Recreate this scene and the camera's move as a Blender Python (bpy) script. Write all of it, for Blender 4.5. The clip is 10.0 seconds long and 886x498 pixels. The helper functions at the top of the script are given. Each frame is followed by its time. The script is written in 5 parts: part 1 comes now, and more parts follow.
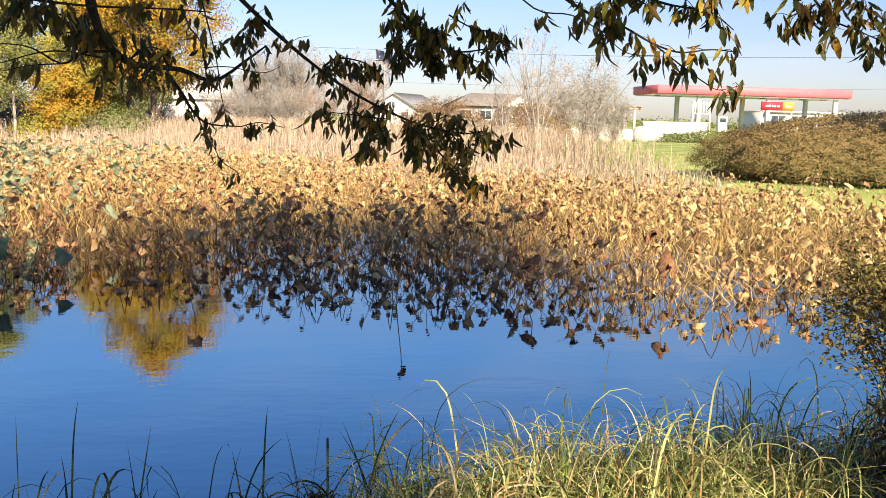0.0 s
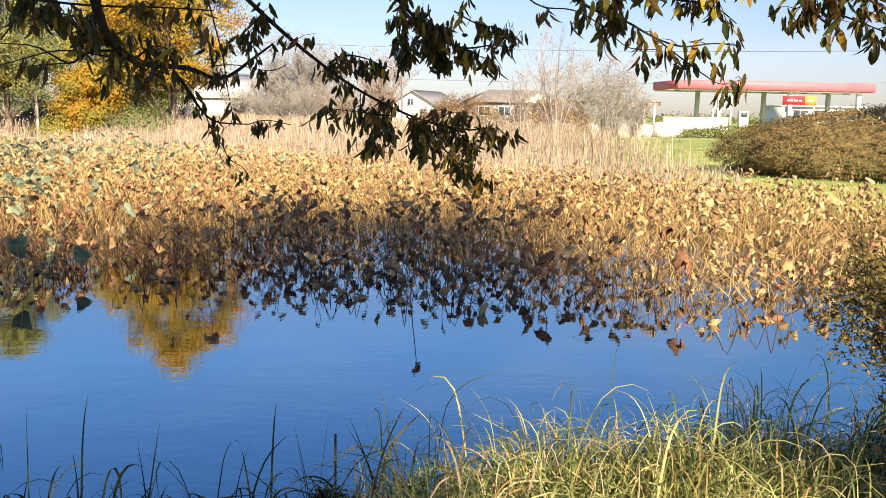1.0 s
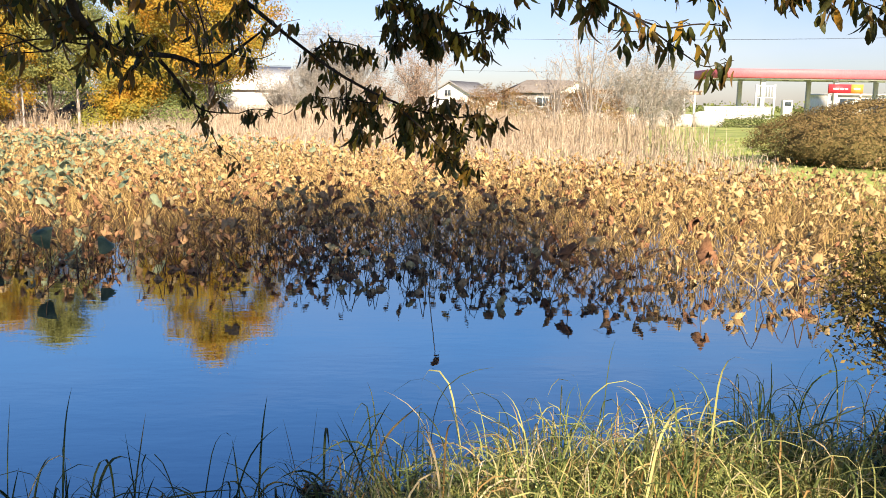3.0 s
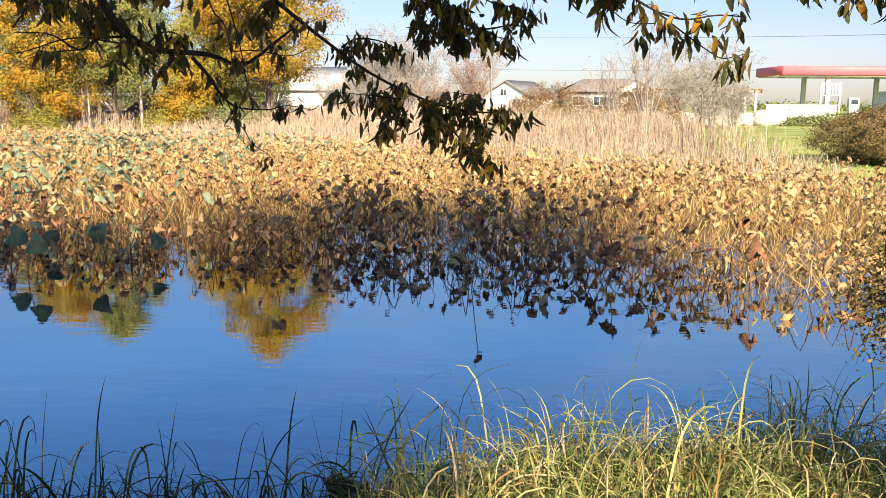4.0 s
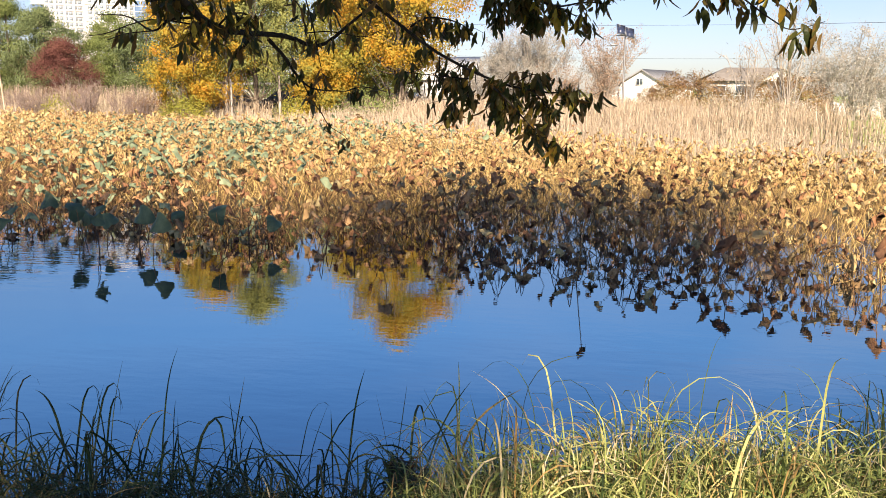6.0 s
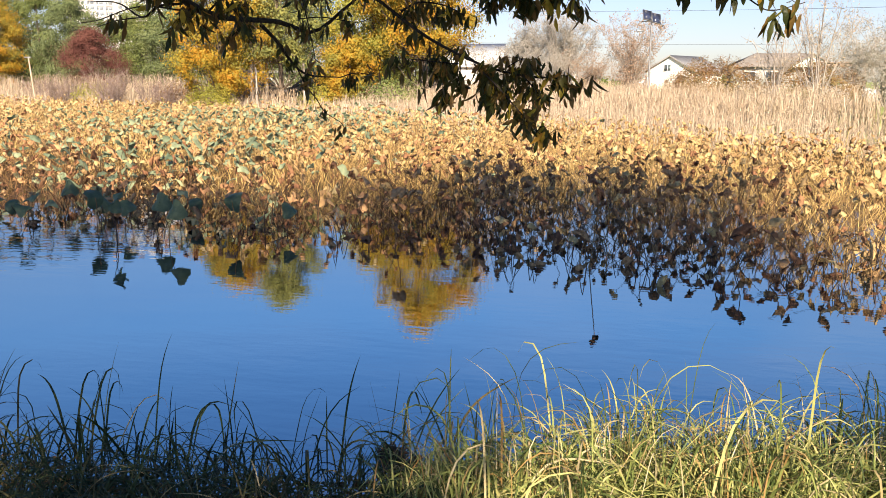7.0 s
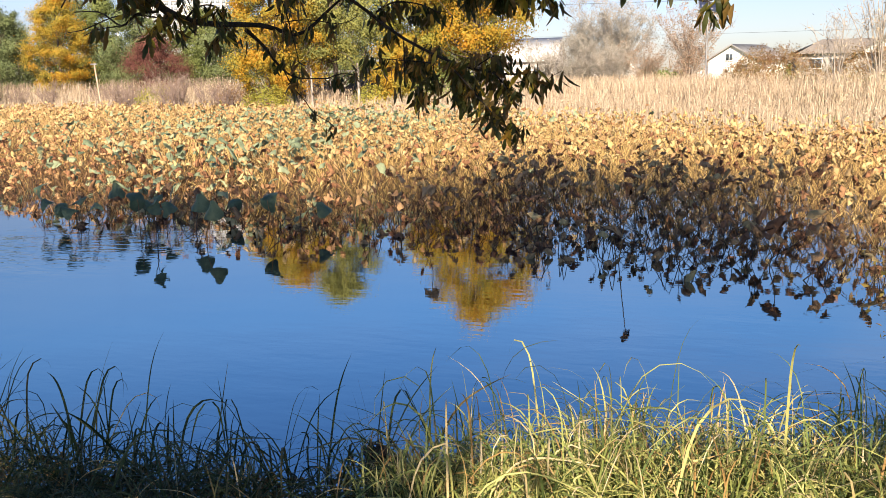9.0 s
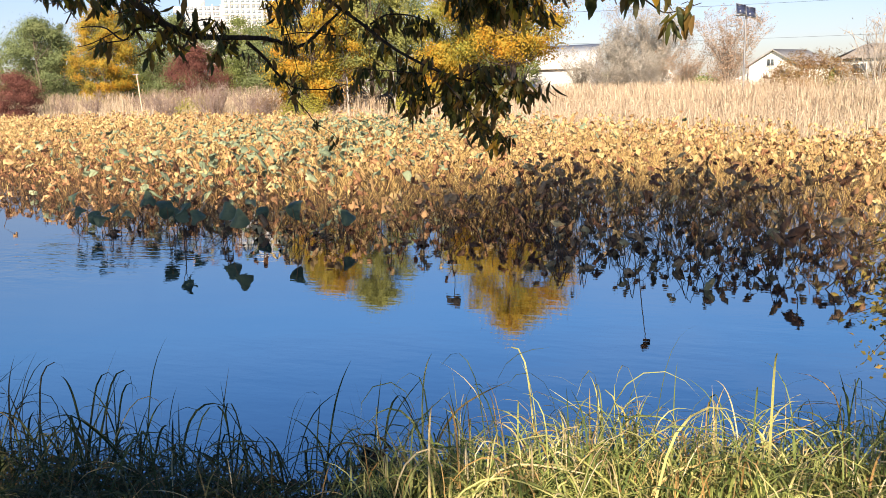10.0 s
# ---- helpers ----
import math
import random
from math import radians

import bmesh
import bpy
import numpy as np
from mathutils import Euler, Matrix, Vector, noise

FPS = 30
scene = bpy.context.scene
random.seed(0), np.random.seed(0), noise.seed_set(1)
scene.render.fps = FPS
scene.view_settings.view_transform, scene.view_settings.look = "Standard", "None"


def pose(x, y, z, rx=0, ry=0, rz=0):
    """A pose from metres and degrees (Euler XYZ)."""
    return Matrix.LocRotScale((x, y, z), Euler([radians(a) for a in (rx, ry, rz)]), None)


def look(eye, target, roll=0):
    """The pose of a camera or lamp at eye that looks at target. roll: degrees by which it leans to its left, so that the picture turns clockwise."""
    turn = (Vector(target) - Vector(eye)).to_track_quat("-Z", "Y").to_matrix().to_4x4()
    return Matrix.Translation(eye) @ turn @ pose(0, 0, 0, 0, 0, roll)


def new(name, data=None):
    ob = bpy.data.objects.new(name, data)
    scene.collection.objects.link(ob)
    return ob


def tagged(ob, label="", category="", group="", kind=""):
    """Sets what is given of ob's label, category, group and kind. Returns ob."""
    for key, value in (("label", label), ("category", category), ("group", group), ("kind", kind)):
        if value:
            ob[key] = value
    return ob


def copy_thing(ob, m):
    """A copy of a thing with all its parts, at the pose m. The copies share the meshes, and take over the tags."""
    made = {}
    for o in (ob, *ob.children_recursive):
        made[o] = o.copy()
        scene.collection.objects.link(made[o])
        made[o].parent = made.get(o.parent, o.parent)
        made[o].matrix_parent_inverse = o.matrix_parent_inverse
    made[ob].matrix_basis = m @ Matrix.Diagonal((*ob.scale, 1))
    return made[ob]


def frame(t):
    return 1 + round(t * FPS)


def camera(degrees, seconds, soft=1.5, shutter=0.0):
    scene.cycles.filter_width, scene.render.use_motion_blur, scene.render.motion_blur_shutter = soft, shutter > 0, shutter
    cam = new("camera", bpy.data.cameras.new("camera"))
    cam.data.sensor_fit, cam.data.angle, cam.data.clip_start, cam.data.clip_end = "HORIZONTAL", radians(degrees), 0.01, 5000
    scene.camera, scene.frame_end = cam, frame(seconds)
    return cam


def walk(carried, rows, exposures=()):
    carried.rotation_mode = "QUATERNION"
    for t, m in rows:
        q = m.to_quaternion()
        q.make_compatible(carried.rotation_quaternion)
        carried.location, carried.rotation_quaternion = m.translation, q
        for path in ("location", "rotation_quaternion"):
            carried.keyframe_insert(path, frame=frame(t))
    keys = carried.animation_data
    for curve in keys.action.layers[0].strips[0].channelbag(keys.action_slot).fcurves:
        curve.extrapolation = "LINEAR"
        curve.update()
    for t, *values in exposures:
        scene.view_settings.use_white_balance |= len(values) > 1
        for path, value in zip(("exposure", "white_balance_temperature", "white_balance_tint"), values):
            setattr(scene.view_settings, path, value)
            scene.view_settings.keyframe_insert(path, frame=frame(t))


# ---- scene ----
cam = camera(55.0, 10.0, soft=0.55)
PATH = [
    (0, (0.249, -0.348, 1.912), (0.48, 1.615, 1.607), 1.4),
    (0.5, (0.261, -0.345, 1.912), (0.481, 1.619, 1.603), 1.2),
    (1, (0.307, -0.358, 1.911), (0.492, 1.609, 1.598), 1.0),
    (1.5, (0.355, -0.368, 1.913), (0.515, 1.6, 1.593), 1.1),
    (2, (0.4, -0.341, 1.901), (0.541, 1.624, 1.557), 1.0),
    (2.2, (0.422, -0.347, 1.901), (0.558, 1.618, 1.556), 1.1),
    (3.3, (0.568, -0.266, 1.896), (0.616, 1.706, 1.567), 0.4),
    (3.5, (0.598, -0.276, 1.888), (0.607, 1.697, 1.561), 0.3),
    (4, (0.654, -0.3, 1.882), (0.616, 1.671, 1.546), 0.4),
    (4.5, (0.706, -0.261, 1.874), (0.615, 1.705, 1.523), 0.6),
    (5, (0.761, -0.215, 1.869), (0.604, 1.744, 1.501), 0.5),
    (5.2, (0.777, -0.24, 1.86), (0.56, 1.714, 1.495), 0.4),
    (5.5, (0.838, -0.208, 1.864), (0.532, 1.735, 1.502), -0.0),
    (5.7, (0.874, -0.211, 1.852), (0.55, 1.73, 1.495), 0.2),
    (6.8, (1.032, -0.143, 1.84), (0.639, 1.78, 1.456), 0.3),
    (7, (1.062, -0.158, 1.838), (0.659, 1.762, 1.449), 0.2),
    (7.5, (1.151, -0.149, 1.842), (0.686, 1.756, 1.451), -0.3),
    (8, (1.249, -0.151, 1.843), (0.75, 1.745, 1.45), -0.5),
    (8.5, (1.333, -0.122, 1.835), (0.816, 1.768, 1.438), -1.0),
    (9, (1.394, -0.079, 1.845), (0.851, 1.804, 1.449), -1.3),
    (9.5, (1.483, -0.074, 1.849), (0.884, 1.795, 1.466), -1.6),
    (10, (1.589, -0.067, 1.852), (0.959, 1.793, 1.475), -1.7),
]
LIGHT = [(0.0, 1.34, 7700, 13), (10.0, 1.34, 7700, 13)]
walk(cam, [(t, look(e, a, r)) for t, e, a, r in PATH], LIGHT)

# ---- light ----
SUN_AZ, SUN_EL = radians(12), radians(31)      # sun behind the camera, a little to its right
to_sun = Vector((math.sin(SUN_AZ) * math.cos(SUN_EL), -math.cos(SUN_AZ) * math.cos(SUN_EL), math.sin(SUN_EL)))
world = bpy.data.worlds.new("sky")
scene.world = world
world.use_nodes = True
wn = world.node_tree.nodes
sky = wn.new("ShaderNodeTexSky")
sky.sky_type, sky.sun_disc = "NISHITA", False
sky.sun_elevation, sky.sun_rotation = SUN_EL, math.atan2(to_sun.x, to_sun.y)
sky.air_density, sky.dust_density, sky.ozone_density = 0.9, 0.5, 3.0
wn["Background"].inputs[1].default_value = 0.12
# clear autumn air: pale at the horizon, a deeper blue higher up
wl = world.node_tree.links.new
wt, wsep, wr, wm = wn.new("ShaderNodeTexCoord"), wn.new("ShaderNodeSeparateXYZ"), wn.new("ShaderNodeValToRGB"), wn.new("ShaderNodeMix")
wm.data_type, wm.blend_type = "RGBA", "MULTIPLY"
wm.inputs[0].default_value = 1.0
we = wr.color_ramp.elements
for wi, (wp, wc) in enumerate(((0.0, (.39, .38, .445)), (.11, (.445, .455, .575)), (.27, (.295, .565, .79)), (.50, (.083, .255, .47)), (1.0, (.72, .71, .75)))):
    el = we[wi] if wi < 2 else we.new(wp)
    el.position, el.color = wp, (*wc, 1)
wl(wt.outputs["Generated"], wsep.inputs[0])
wl(wsep.outputs[2], wr.inputs[0])
wl(sky.outputs[0], wm.inputs[6])
wl(wr.outputs[0], wm.inputs[7])
# thin high cloud, hardly there
wmap, wno, wcl, wmc = wn.new("ShaderNodeMapping"), wn.new("ShaderNodeTexNoise"), wn.new("ShaderNodeMapRange"), wn.new("ShaderNodeMix")
wmap.inputs["Scale"].default_value = (1.0, 1.0, 4.0)
wno.inputs["Scale"].default_value, wno.inputs["Detail"].default_value = 2.2, 4
wcl.inputs[1].default_value, wcl.inputs[2].default_value, wcl.inputs[4].default_value = .48, .78, .16
wmc.data_type = "RGBA"
wmc.inputs[7].default_value = (3.6, 3.8, 4.2, 1)
wl(wt.outputs["Generated"], wmap.inputs[0])
wl(wmap.outputs[0], wno.inputs["Vector"])
wl(wno.outputs["Fac"], wcl.inputs[0])
wgr, wmu = wn.new("ShaderNodeMapRange"), wn.new("ShaderNodeMath")
wgr.inputs[1].default_value, wgr.inputs[2].default_value, wgr.inputs[3].default_value, wgr.inputs[4].default_value = -.4, .5, .35, 2.2
wmu.operation = "MULTIPLY"
wl(wsep.outputs[0], wgr.inputs[0])
wl(wgr.outputs[0], wmu.inputs[0])
wl(wcl.outputs[0], wmu.inputs[1])
wl(wmu.outputs[0], wmc.inputs[0])
wl(wm.outputs[2], wmc.inputs[6])
wl(wmc.outputs[2], wn["Background"].inputs[0])
sun = new("sun", bpy.data.lights.new("sun", "SUN"))
sun.data.energy, sun.data.angle, sun.data.color = 5.0, radians(0.6), (1.0, 0.91, 0.76)
sun.matrix_world = look((0, 0, 30), Vector((0, 0, 30)) - to_sun)


# ---- materials ----
def mat(name, cols, scale=5.0, rough=0.8, bump=0.2, island=0.0, metal=0.0, spec=0.3, trans=0.0, fine=9.0, stretch=(1, 1, 1)):
    """Noise through a ramp of colours, a second finer noise, relief, and a value per loose piece."""
    m = bpy.data.materials.new(name)
    m.use_nodes = True
    nt = m.node_tree
    N, L = nt.nodes.new, nt.links.new
    b = nt.nodes["Principled BSDF"]
    b.inputs["Roughness"].default_value = rough
    b.inputs["Metallic"].default_value = metal
    b.inputs["Specular IOR Level"].default_value = spec
    tc, mp = N("ShaderNodeTexCoord"), N("ShaderNodeMapping")
    mp.inputs["Scale"].default_value = stretch
    L(tc.outputs["Object"], mp.inputs[0])
    n1, n2 = N("ShaderNodeTexNoise"), N("ShaderNodeTexNoise")
    for n, s, d in ((n1, scale, 5), (n2, scale * fine, 3)):
        n.inputs["Scale"].default_value, n.inputs["Detail"].default_value = s, d
        L(mp.outputs[0], n.inputs["Vector"])
    fac = n1.outputs["Fac"]
    st = N("ShaderNodeMapRange")
    st.inputs[1].default_value, st.inputs[2].default_value = 0.28, 0.72
    L(fac, st.inputs[0])
    fac = st.outputs[0]
    if island:
        g, o = N("ShaderNodeNewGeometry"), N("ShaderNodeObjectInfo")
        a, f, mx = N("ShaderNodeMath"), N("ShaderNodeMath"), N("ShaderNodeMix")
        f.operation = "FRACT"
        L(g.outputs["Random Per Island"], a.inputs[0]), L(o.outputs["Random"], a.inputs[1])
        L(a.outputs[0], f.inputs[0])
        mx.inputs[0].default_value = island
        L(fac, mx.inputs[2]), L(f.outputs[0], mx.inputs[3])
        fac = mx.outputs[0]
    ramp = N("ShaderNodeValToRGB")
    el = ramp.color_ramp.elements
    for i, c in enumerate(cols):
        e = el[i] if i < 2 else el.new(1)
        e.position, e.color = i / max(1, len(cols) - 1), (*c, 1)
    L(fac, ramp.inputs[0])
    hv, mr = N("ShaderNodeHueSaturation"), N("ShaderNodeMapRange")
    mr.inputs[3].default_value, mr.inputs[4].default_value = 0.72, 1.28
    L(n2.outputs["Fac"], mr.inputs[0]), L(mr.outputs[0], hv.inputs["Value"]), L(ramp.outputs[0], hv.inputs["Color"])
    L(hv.outputs[0], b.inputs["Base Color"])
    if bump:
        bp = N("ShaderNodeBump")
        bp.inputs["Strength"].default_value, bp.inputs["Distance"].default_value = bump, 0.02
        L(n2.outputs["Fac"], bp.inputs["Height"]), L(bp.outputs[0], b.inputs["Normal"])
    if trans:
        t, ms = N("ShaderNodeBsdfTranslucent"), N("ShaderNodeMixShader")
        ms.inputs[0].default_value = trans
        L(hv.outputs[0], t.inputs[0]), L(b.outputs[0], ms.inputs[1]), L(t.outputs[0], ms.inputs[2])
        L(ms.outputs[0], nt.nodes["Material Output"].inputs[0])
    return m


def water_mat():
    m = bpy.data.materials.new("pond_water")
    m.use_nodes = True
    nt = m.node_tree
    N, L = nt.nodes.new, nt.links.new
    b = nt.nodes["Principled BSDF"]
    b.inputs["Base Color"].default_value = (0.002, 0.006, 0.010, 1)
    b.inputs["Roughness"].default_value = 0.25
    b.inputs["Specular IOR Level"].default_value = 0.0
    gl, fr, ms = N("ShaderNodeBsdfGlossy"), N("ShaderNodeFresnel"), N("ShaderNodeMixShader")
    gl.inputs["Color"].default_value = (0.92, 0.93, 0.96, 1)
    gl.inputs["Roughness"].default_value = 0.015
    fr.inputs["IOR"].default_value = 9.0
    tc, mp, n1, n2 = N("ShaderNodeTexCoord"), N("ShaderNodeMapping"), N("ShaderNodeTexNoise"), N("ShaderNodeTexNoise")
    mp.inputs["Scale"].default_value = (1.0, 2.6, 1)
    L(tc.outputs["Object"], mp.inputs[0])
    n1.inputs["Scale"].default_value, n2.inputs["Scale"].default_value = 1.1, 5.5
    n1.inputs["Detail"].default_value = n2.inputs["Detail"].default_value = 2
    ad = N("ShaderNodeMath")
    ad.operation = "MULTIPLY_ADD"
    ad.inputs[1].default_value = 0.35
    L(mp.outputs[0], n1.inputs["Vector"]), L(mp.outputs[0], n2.inputs["Vector"])
    L(n2.outputs["Fac"], ad.inputs[0]), L(n1.outputs["Fac"], ad.inputs[2])
    bp = N("ShaderNodeBump")
    bp.inputs["Strength"].default_value, bp.inputs["Distance"].default_value = 0.07, 0.03
    L(ad.outputs[0], bp.inputs["Height"])
    # a breath of wind ruffles the far left of the open water
    ds, mr = N("ShaderNodeVectorMath"), N("ShaderNodeMapRange")
    ds.operation, ds.inputs[1].default_value = "DISTANCE", (-5.6, 8.0, 0)
    mr.inputs[1].default_value, mr.inputs[2].default_value, mr.inputs[3].default_value, mr.inputs[4].default_value = .5, 2.3, .42, .045
    mr.interpolation_type = "SMOOTHSTEP"
    L(tc.outputs["Object"], ds.inputs[0]), L(ds.outputs["Value"], mr.inputs[0]), L(mr.outputs[0], bp.inputs["Strength"])
    L(bp.outputs[0], gl.inputs["Normal"]), L(bp.outputs[0], fr.inputs["Normal"])
    L(fr.outputs[0], ms.inputs[0]), L(b.outputs[0], ms.inputs[1]), L(gl.outputs[0], ms.inputs[2])
    L(ms.outputs[0], nt.nodes["Material Output"].inputs[0])
    return m


M_WATER = water_mat()
M_SOIL = mat("dry_soil", [(.10, .065, .035), (.26, .16, .085), (.36, .25, .13)], .7, .95, .6)
M_LAWN = mat("lawn", [(.14, .19, .05), (.25, .30, .09), (.38, .37, .14)], .5, .9, .6, fine=30)
M_BANK = mat("bank_turf", [(.05, .05, .02), (.13, .13, .04), (.20, .16, .07)], 3, .95, .8)
M_LOTUS = mat("dry_lotus_leaf", [(.20, .12, .06), (.365, .228, .108), (.465, .318, .15), (.535, .395, .192), (.60, .47, .26)], 14, .75, .6, island=.75, trans=.12)
# these two browns also carry the shade over the bed's front
M_LBROWN = mat("decayed_shaded_lotus_leaf", [(.095, .042, .024), (.27, .128, .068), (.44, .245, .122), (.56, .37, .20)], 14, .8, .6, island=.7, trans=.08)
M_WETSHADE = mat("wet_shaded_lotus_stalk", [(.022, .012, .010), (.06, .032, .02), (.14, .075, .035), (.28, .16, .06)], 8, .55, .2, island=.8)
M_LGREEN = mat("green_lotus_leaf", [(.05, .08, .055), (.18, .225, .14), (.36, .40, .25)], 10, .6, .25, island=.6, trans=.15)
M_LDARK = mat("fresh_lotus_leaf", [(.035, .06, .035), (.07, .105, .06), (.12, .16, .09)], 9, .5, .2, island=.35, trans=.1)
M_STALK = mat("dry_lotus_stalk", [(.10, .055, .028), (.27, .165, .07), (.46, .31, .12), (.61, .45, .185)], 8, .7, .2, island=.8)
M_REED = mat("dry_reed", [(.19, .14, .10), (.39, .30, .22), (.50, .41, .315), (.58, .48, .37)], 3, .85, .1, island=.8, trans=.15)
M_BLADE = mat("grass_blade", [(.022, .048, .014), (.118, .165, .05), (.24, .27, .085), (.38, .37, .14), (.54, .47, .24)], 8, .6, .1, island=.8, trans=.25)
M_STRAW = mat("straw_blade", [(.26, .13, .05), (.40, .26, .10), (.50, .40, .22), (.66, .57, .42)], 5, .6, .1, island=.8, trans=.25)
# sedge green kept dark to hold the bank's shade
M_SEDGE = mat("shaded_sedge", [(.012, .026, .009), (.03, .053, .018), (.065, .08, .03), (.15, .10, .045)], 2.5, .6, .1, island=.8, trans=.2)
M_LITTER = mat("fallen_leaf", [(.07, .04, .025), (.20, .11, .05), (.36, .22, .10)], 6, .85, .3, island=.8, trans=.1)
M_DRYTWIG = mat("dry_twig", [(.12, .085, .08), (.22, .16, .145), (.32, .25, .22)], 5, .9, .3)
M_BARK = mat("grey_bark", [(.05, .04, .035), (.13, .10, .08), (.22, .18, .15)], 6, .95, .8, stretch=(1, 1, .3))
M_DARKBARK = mat("dark_bark", [(.010, .008, .007), (.028, .022, .018), (.055, .042, .034)], 14, .95, .8, stretch=(1, 1, .5))
M_PALEBARK = mat("pale_twig", [(.20, .17, .15), (.32, .28, .25), (.44, .40, .36)], 5, .9, .3)
M_YELLOW = mat("yellow_leaf", [(.42, .145, .02), (.45, .23, .028), (.385, .268, .038), (.25, .23, .048), (.10, .12, .04)], .8, .7, .1, island=.3, trans=.35)
M_YGREEN = mat("yellow_green_leaf", [(.17, .20, .045), (.33, .31, .06), (.45, .33, .06)], .6, .7, .1, island=.25, trans=.3)
M_OLIVE = mat("olive_needle", [(.09, .11, .04), (.20, .21, .065), (.34, .29, .08)], .8, .8, .1, island=.25, trans=.15)
M_PINE = mat("pine_needle", [(.048, .07, .033), (.112, .145, .062), (.20, .22, .10)], .8, .8, .1, island=.25, trans=.1)
M_GREEN = mat("green_leaf", [(.055, .08, .025), (.13, .16, .05), (.22, .24, .09)], .6, .8, .1, island=.25, trans=.15)
M_RED = mat("red_maple_leaf", [(.06, .024, .022), (.125, .045, .038), (.20, .085, .062)], .8, .8, .1, island=.25, trans=.15)
M_BROWNBUSH = mat("russet_bush", [(.16, .065, .036), (.23, .135, .062), (.19, .175, .065)], .8, .85, .1, island=.5, trans=.15)
M_GREYLEAF = mat("grey_leaf", [(.22, .205, .185), (.38, .365, .345), (.32, .30, .265)], .8, .85, .1, island=.7, trans=.15)
M_PINKLEAF = mat("pinkish_leaf", [(.24, .155, .11), (.37, .255, .195), (.30, .23, .15)], .8, .85, .1, island=.7, trans=.15)
M_SHRUB = mat("olive_shrub_leaf", [(.03, .028, .011), (.085, .075, .022), (.18, .145, .04), (.23, .12, .038)], 2, .7, .1, island=.7, trans=.25)
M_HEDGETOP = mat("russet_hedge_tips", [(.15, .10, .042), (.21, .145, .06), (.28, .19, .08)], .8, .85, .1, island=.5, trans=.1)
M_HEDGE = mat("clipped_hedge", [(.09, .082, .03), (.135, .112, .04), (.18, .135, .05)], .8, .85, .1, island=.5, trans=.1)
M_OAKLEAF = mat("overhanging_leaf", [(.022, .033, .010), (.055, .064, .019), (.115, .082, .025), (.22, .11, .036)], 9, .45, .2, island=.85, trans=.36)
# autumn yellow that also stands for sun on the leaves
M_OAKYEL = mat("turning_sunlit_leaf", [(.27, .25, .04), (.46, .34, .05), (.44, .20, .035)], 9, .5, .2, island=.85, trans=.45)
M_WHITE = mat("white_wall", [(.66, .66, .65), (.80, .80, .79)], 2, .8, .1)
M_ROOFGREY = mat("grey_roof", [(.19, .19, .20), (.30, .30, .31)], 2, .8, .3)
M_ROOFBROWN = mat("brown_roof", [(.19, .165, .145), (.28, .25, .225)], 2, .85, .3)
M_CANOPY = mat("red_canopy", [(.58, .115, .145), (.64, .155, .18)], .6, .5, .02)
M_CANWHITE = mat("canopy_soffit", [(.62, .64, .66), (.70, .72, .74)], 1, .6, .05)
M_SIGNRED = mat("red_sign", [(.50, .03, .05), (.56, .05, .06)], 1, .5, .02)
M_SIGNOR = mat("orange_sign", [(.70, .26, .05), (.76, .30, .07)], 1, .5, .02)
M_GLASS = mat("dark_window", [(.03, .045, .06), (.07, .09, .11)], 2, .12, 0, spec=.6)
M_BLUEGLASS = mat("blue_facade", [(.06, .10, .20), (.12, .18, .30)], .05, .25, 0, spec=.6)
M_CONC = mat("pale_concrete", [(.50, .50, .50), (.64, .63, .62)], .8, .85, .2)
M_APTGLASS = mat("tower_window", [(.16, .19, .25), (.26, .30, .36)], .3, .3, 0, spec=.5)
M_DIM = mat("weathered_grey_wall", [(.26, .26, .26), (.38, .37, .36)], .8, .85, .2)
M_APT = mat("apartment_wall", [(.44, .43, .45), (.54, .52, .53)], .02, .85, .05)
M_PANEL = mat("solar_cell", [(.015, .02, .05), (.04, .05, .09)], 6, .2, 0, spec=.6)
M_METAL = mat("grey_metal", [(.25, .25, .26), (.36, .36, .37)], 6, .45, .1, metal=.7)
M_BLACK = mat("black_rubber", [(.012, .012, .013), (.03, .03, .03)], 8, .7, .2)
M_SILVER = mat("silver_paint", [(.55, .57, .60), (.66, .68, .70)], 1, .3, 0, spec=.5)
M_DARKCAR = mat("dark_paint", [(.02, .022, .03), (.05, .05, .06)], 1, .3, 0, spec=.5)
M_WOOD = mat("brown_timber", [(.30, .21, .15), (.47, .36, .28)], 3, .85, .3)


# ---- building helpers ----
rng = np.random.default_rng(7)


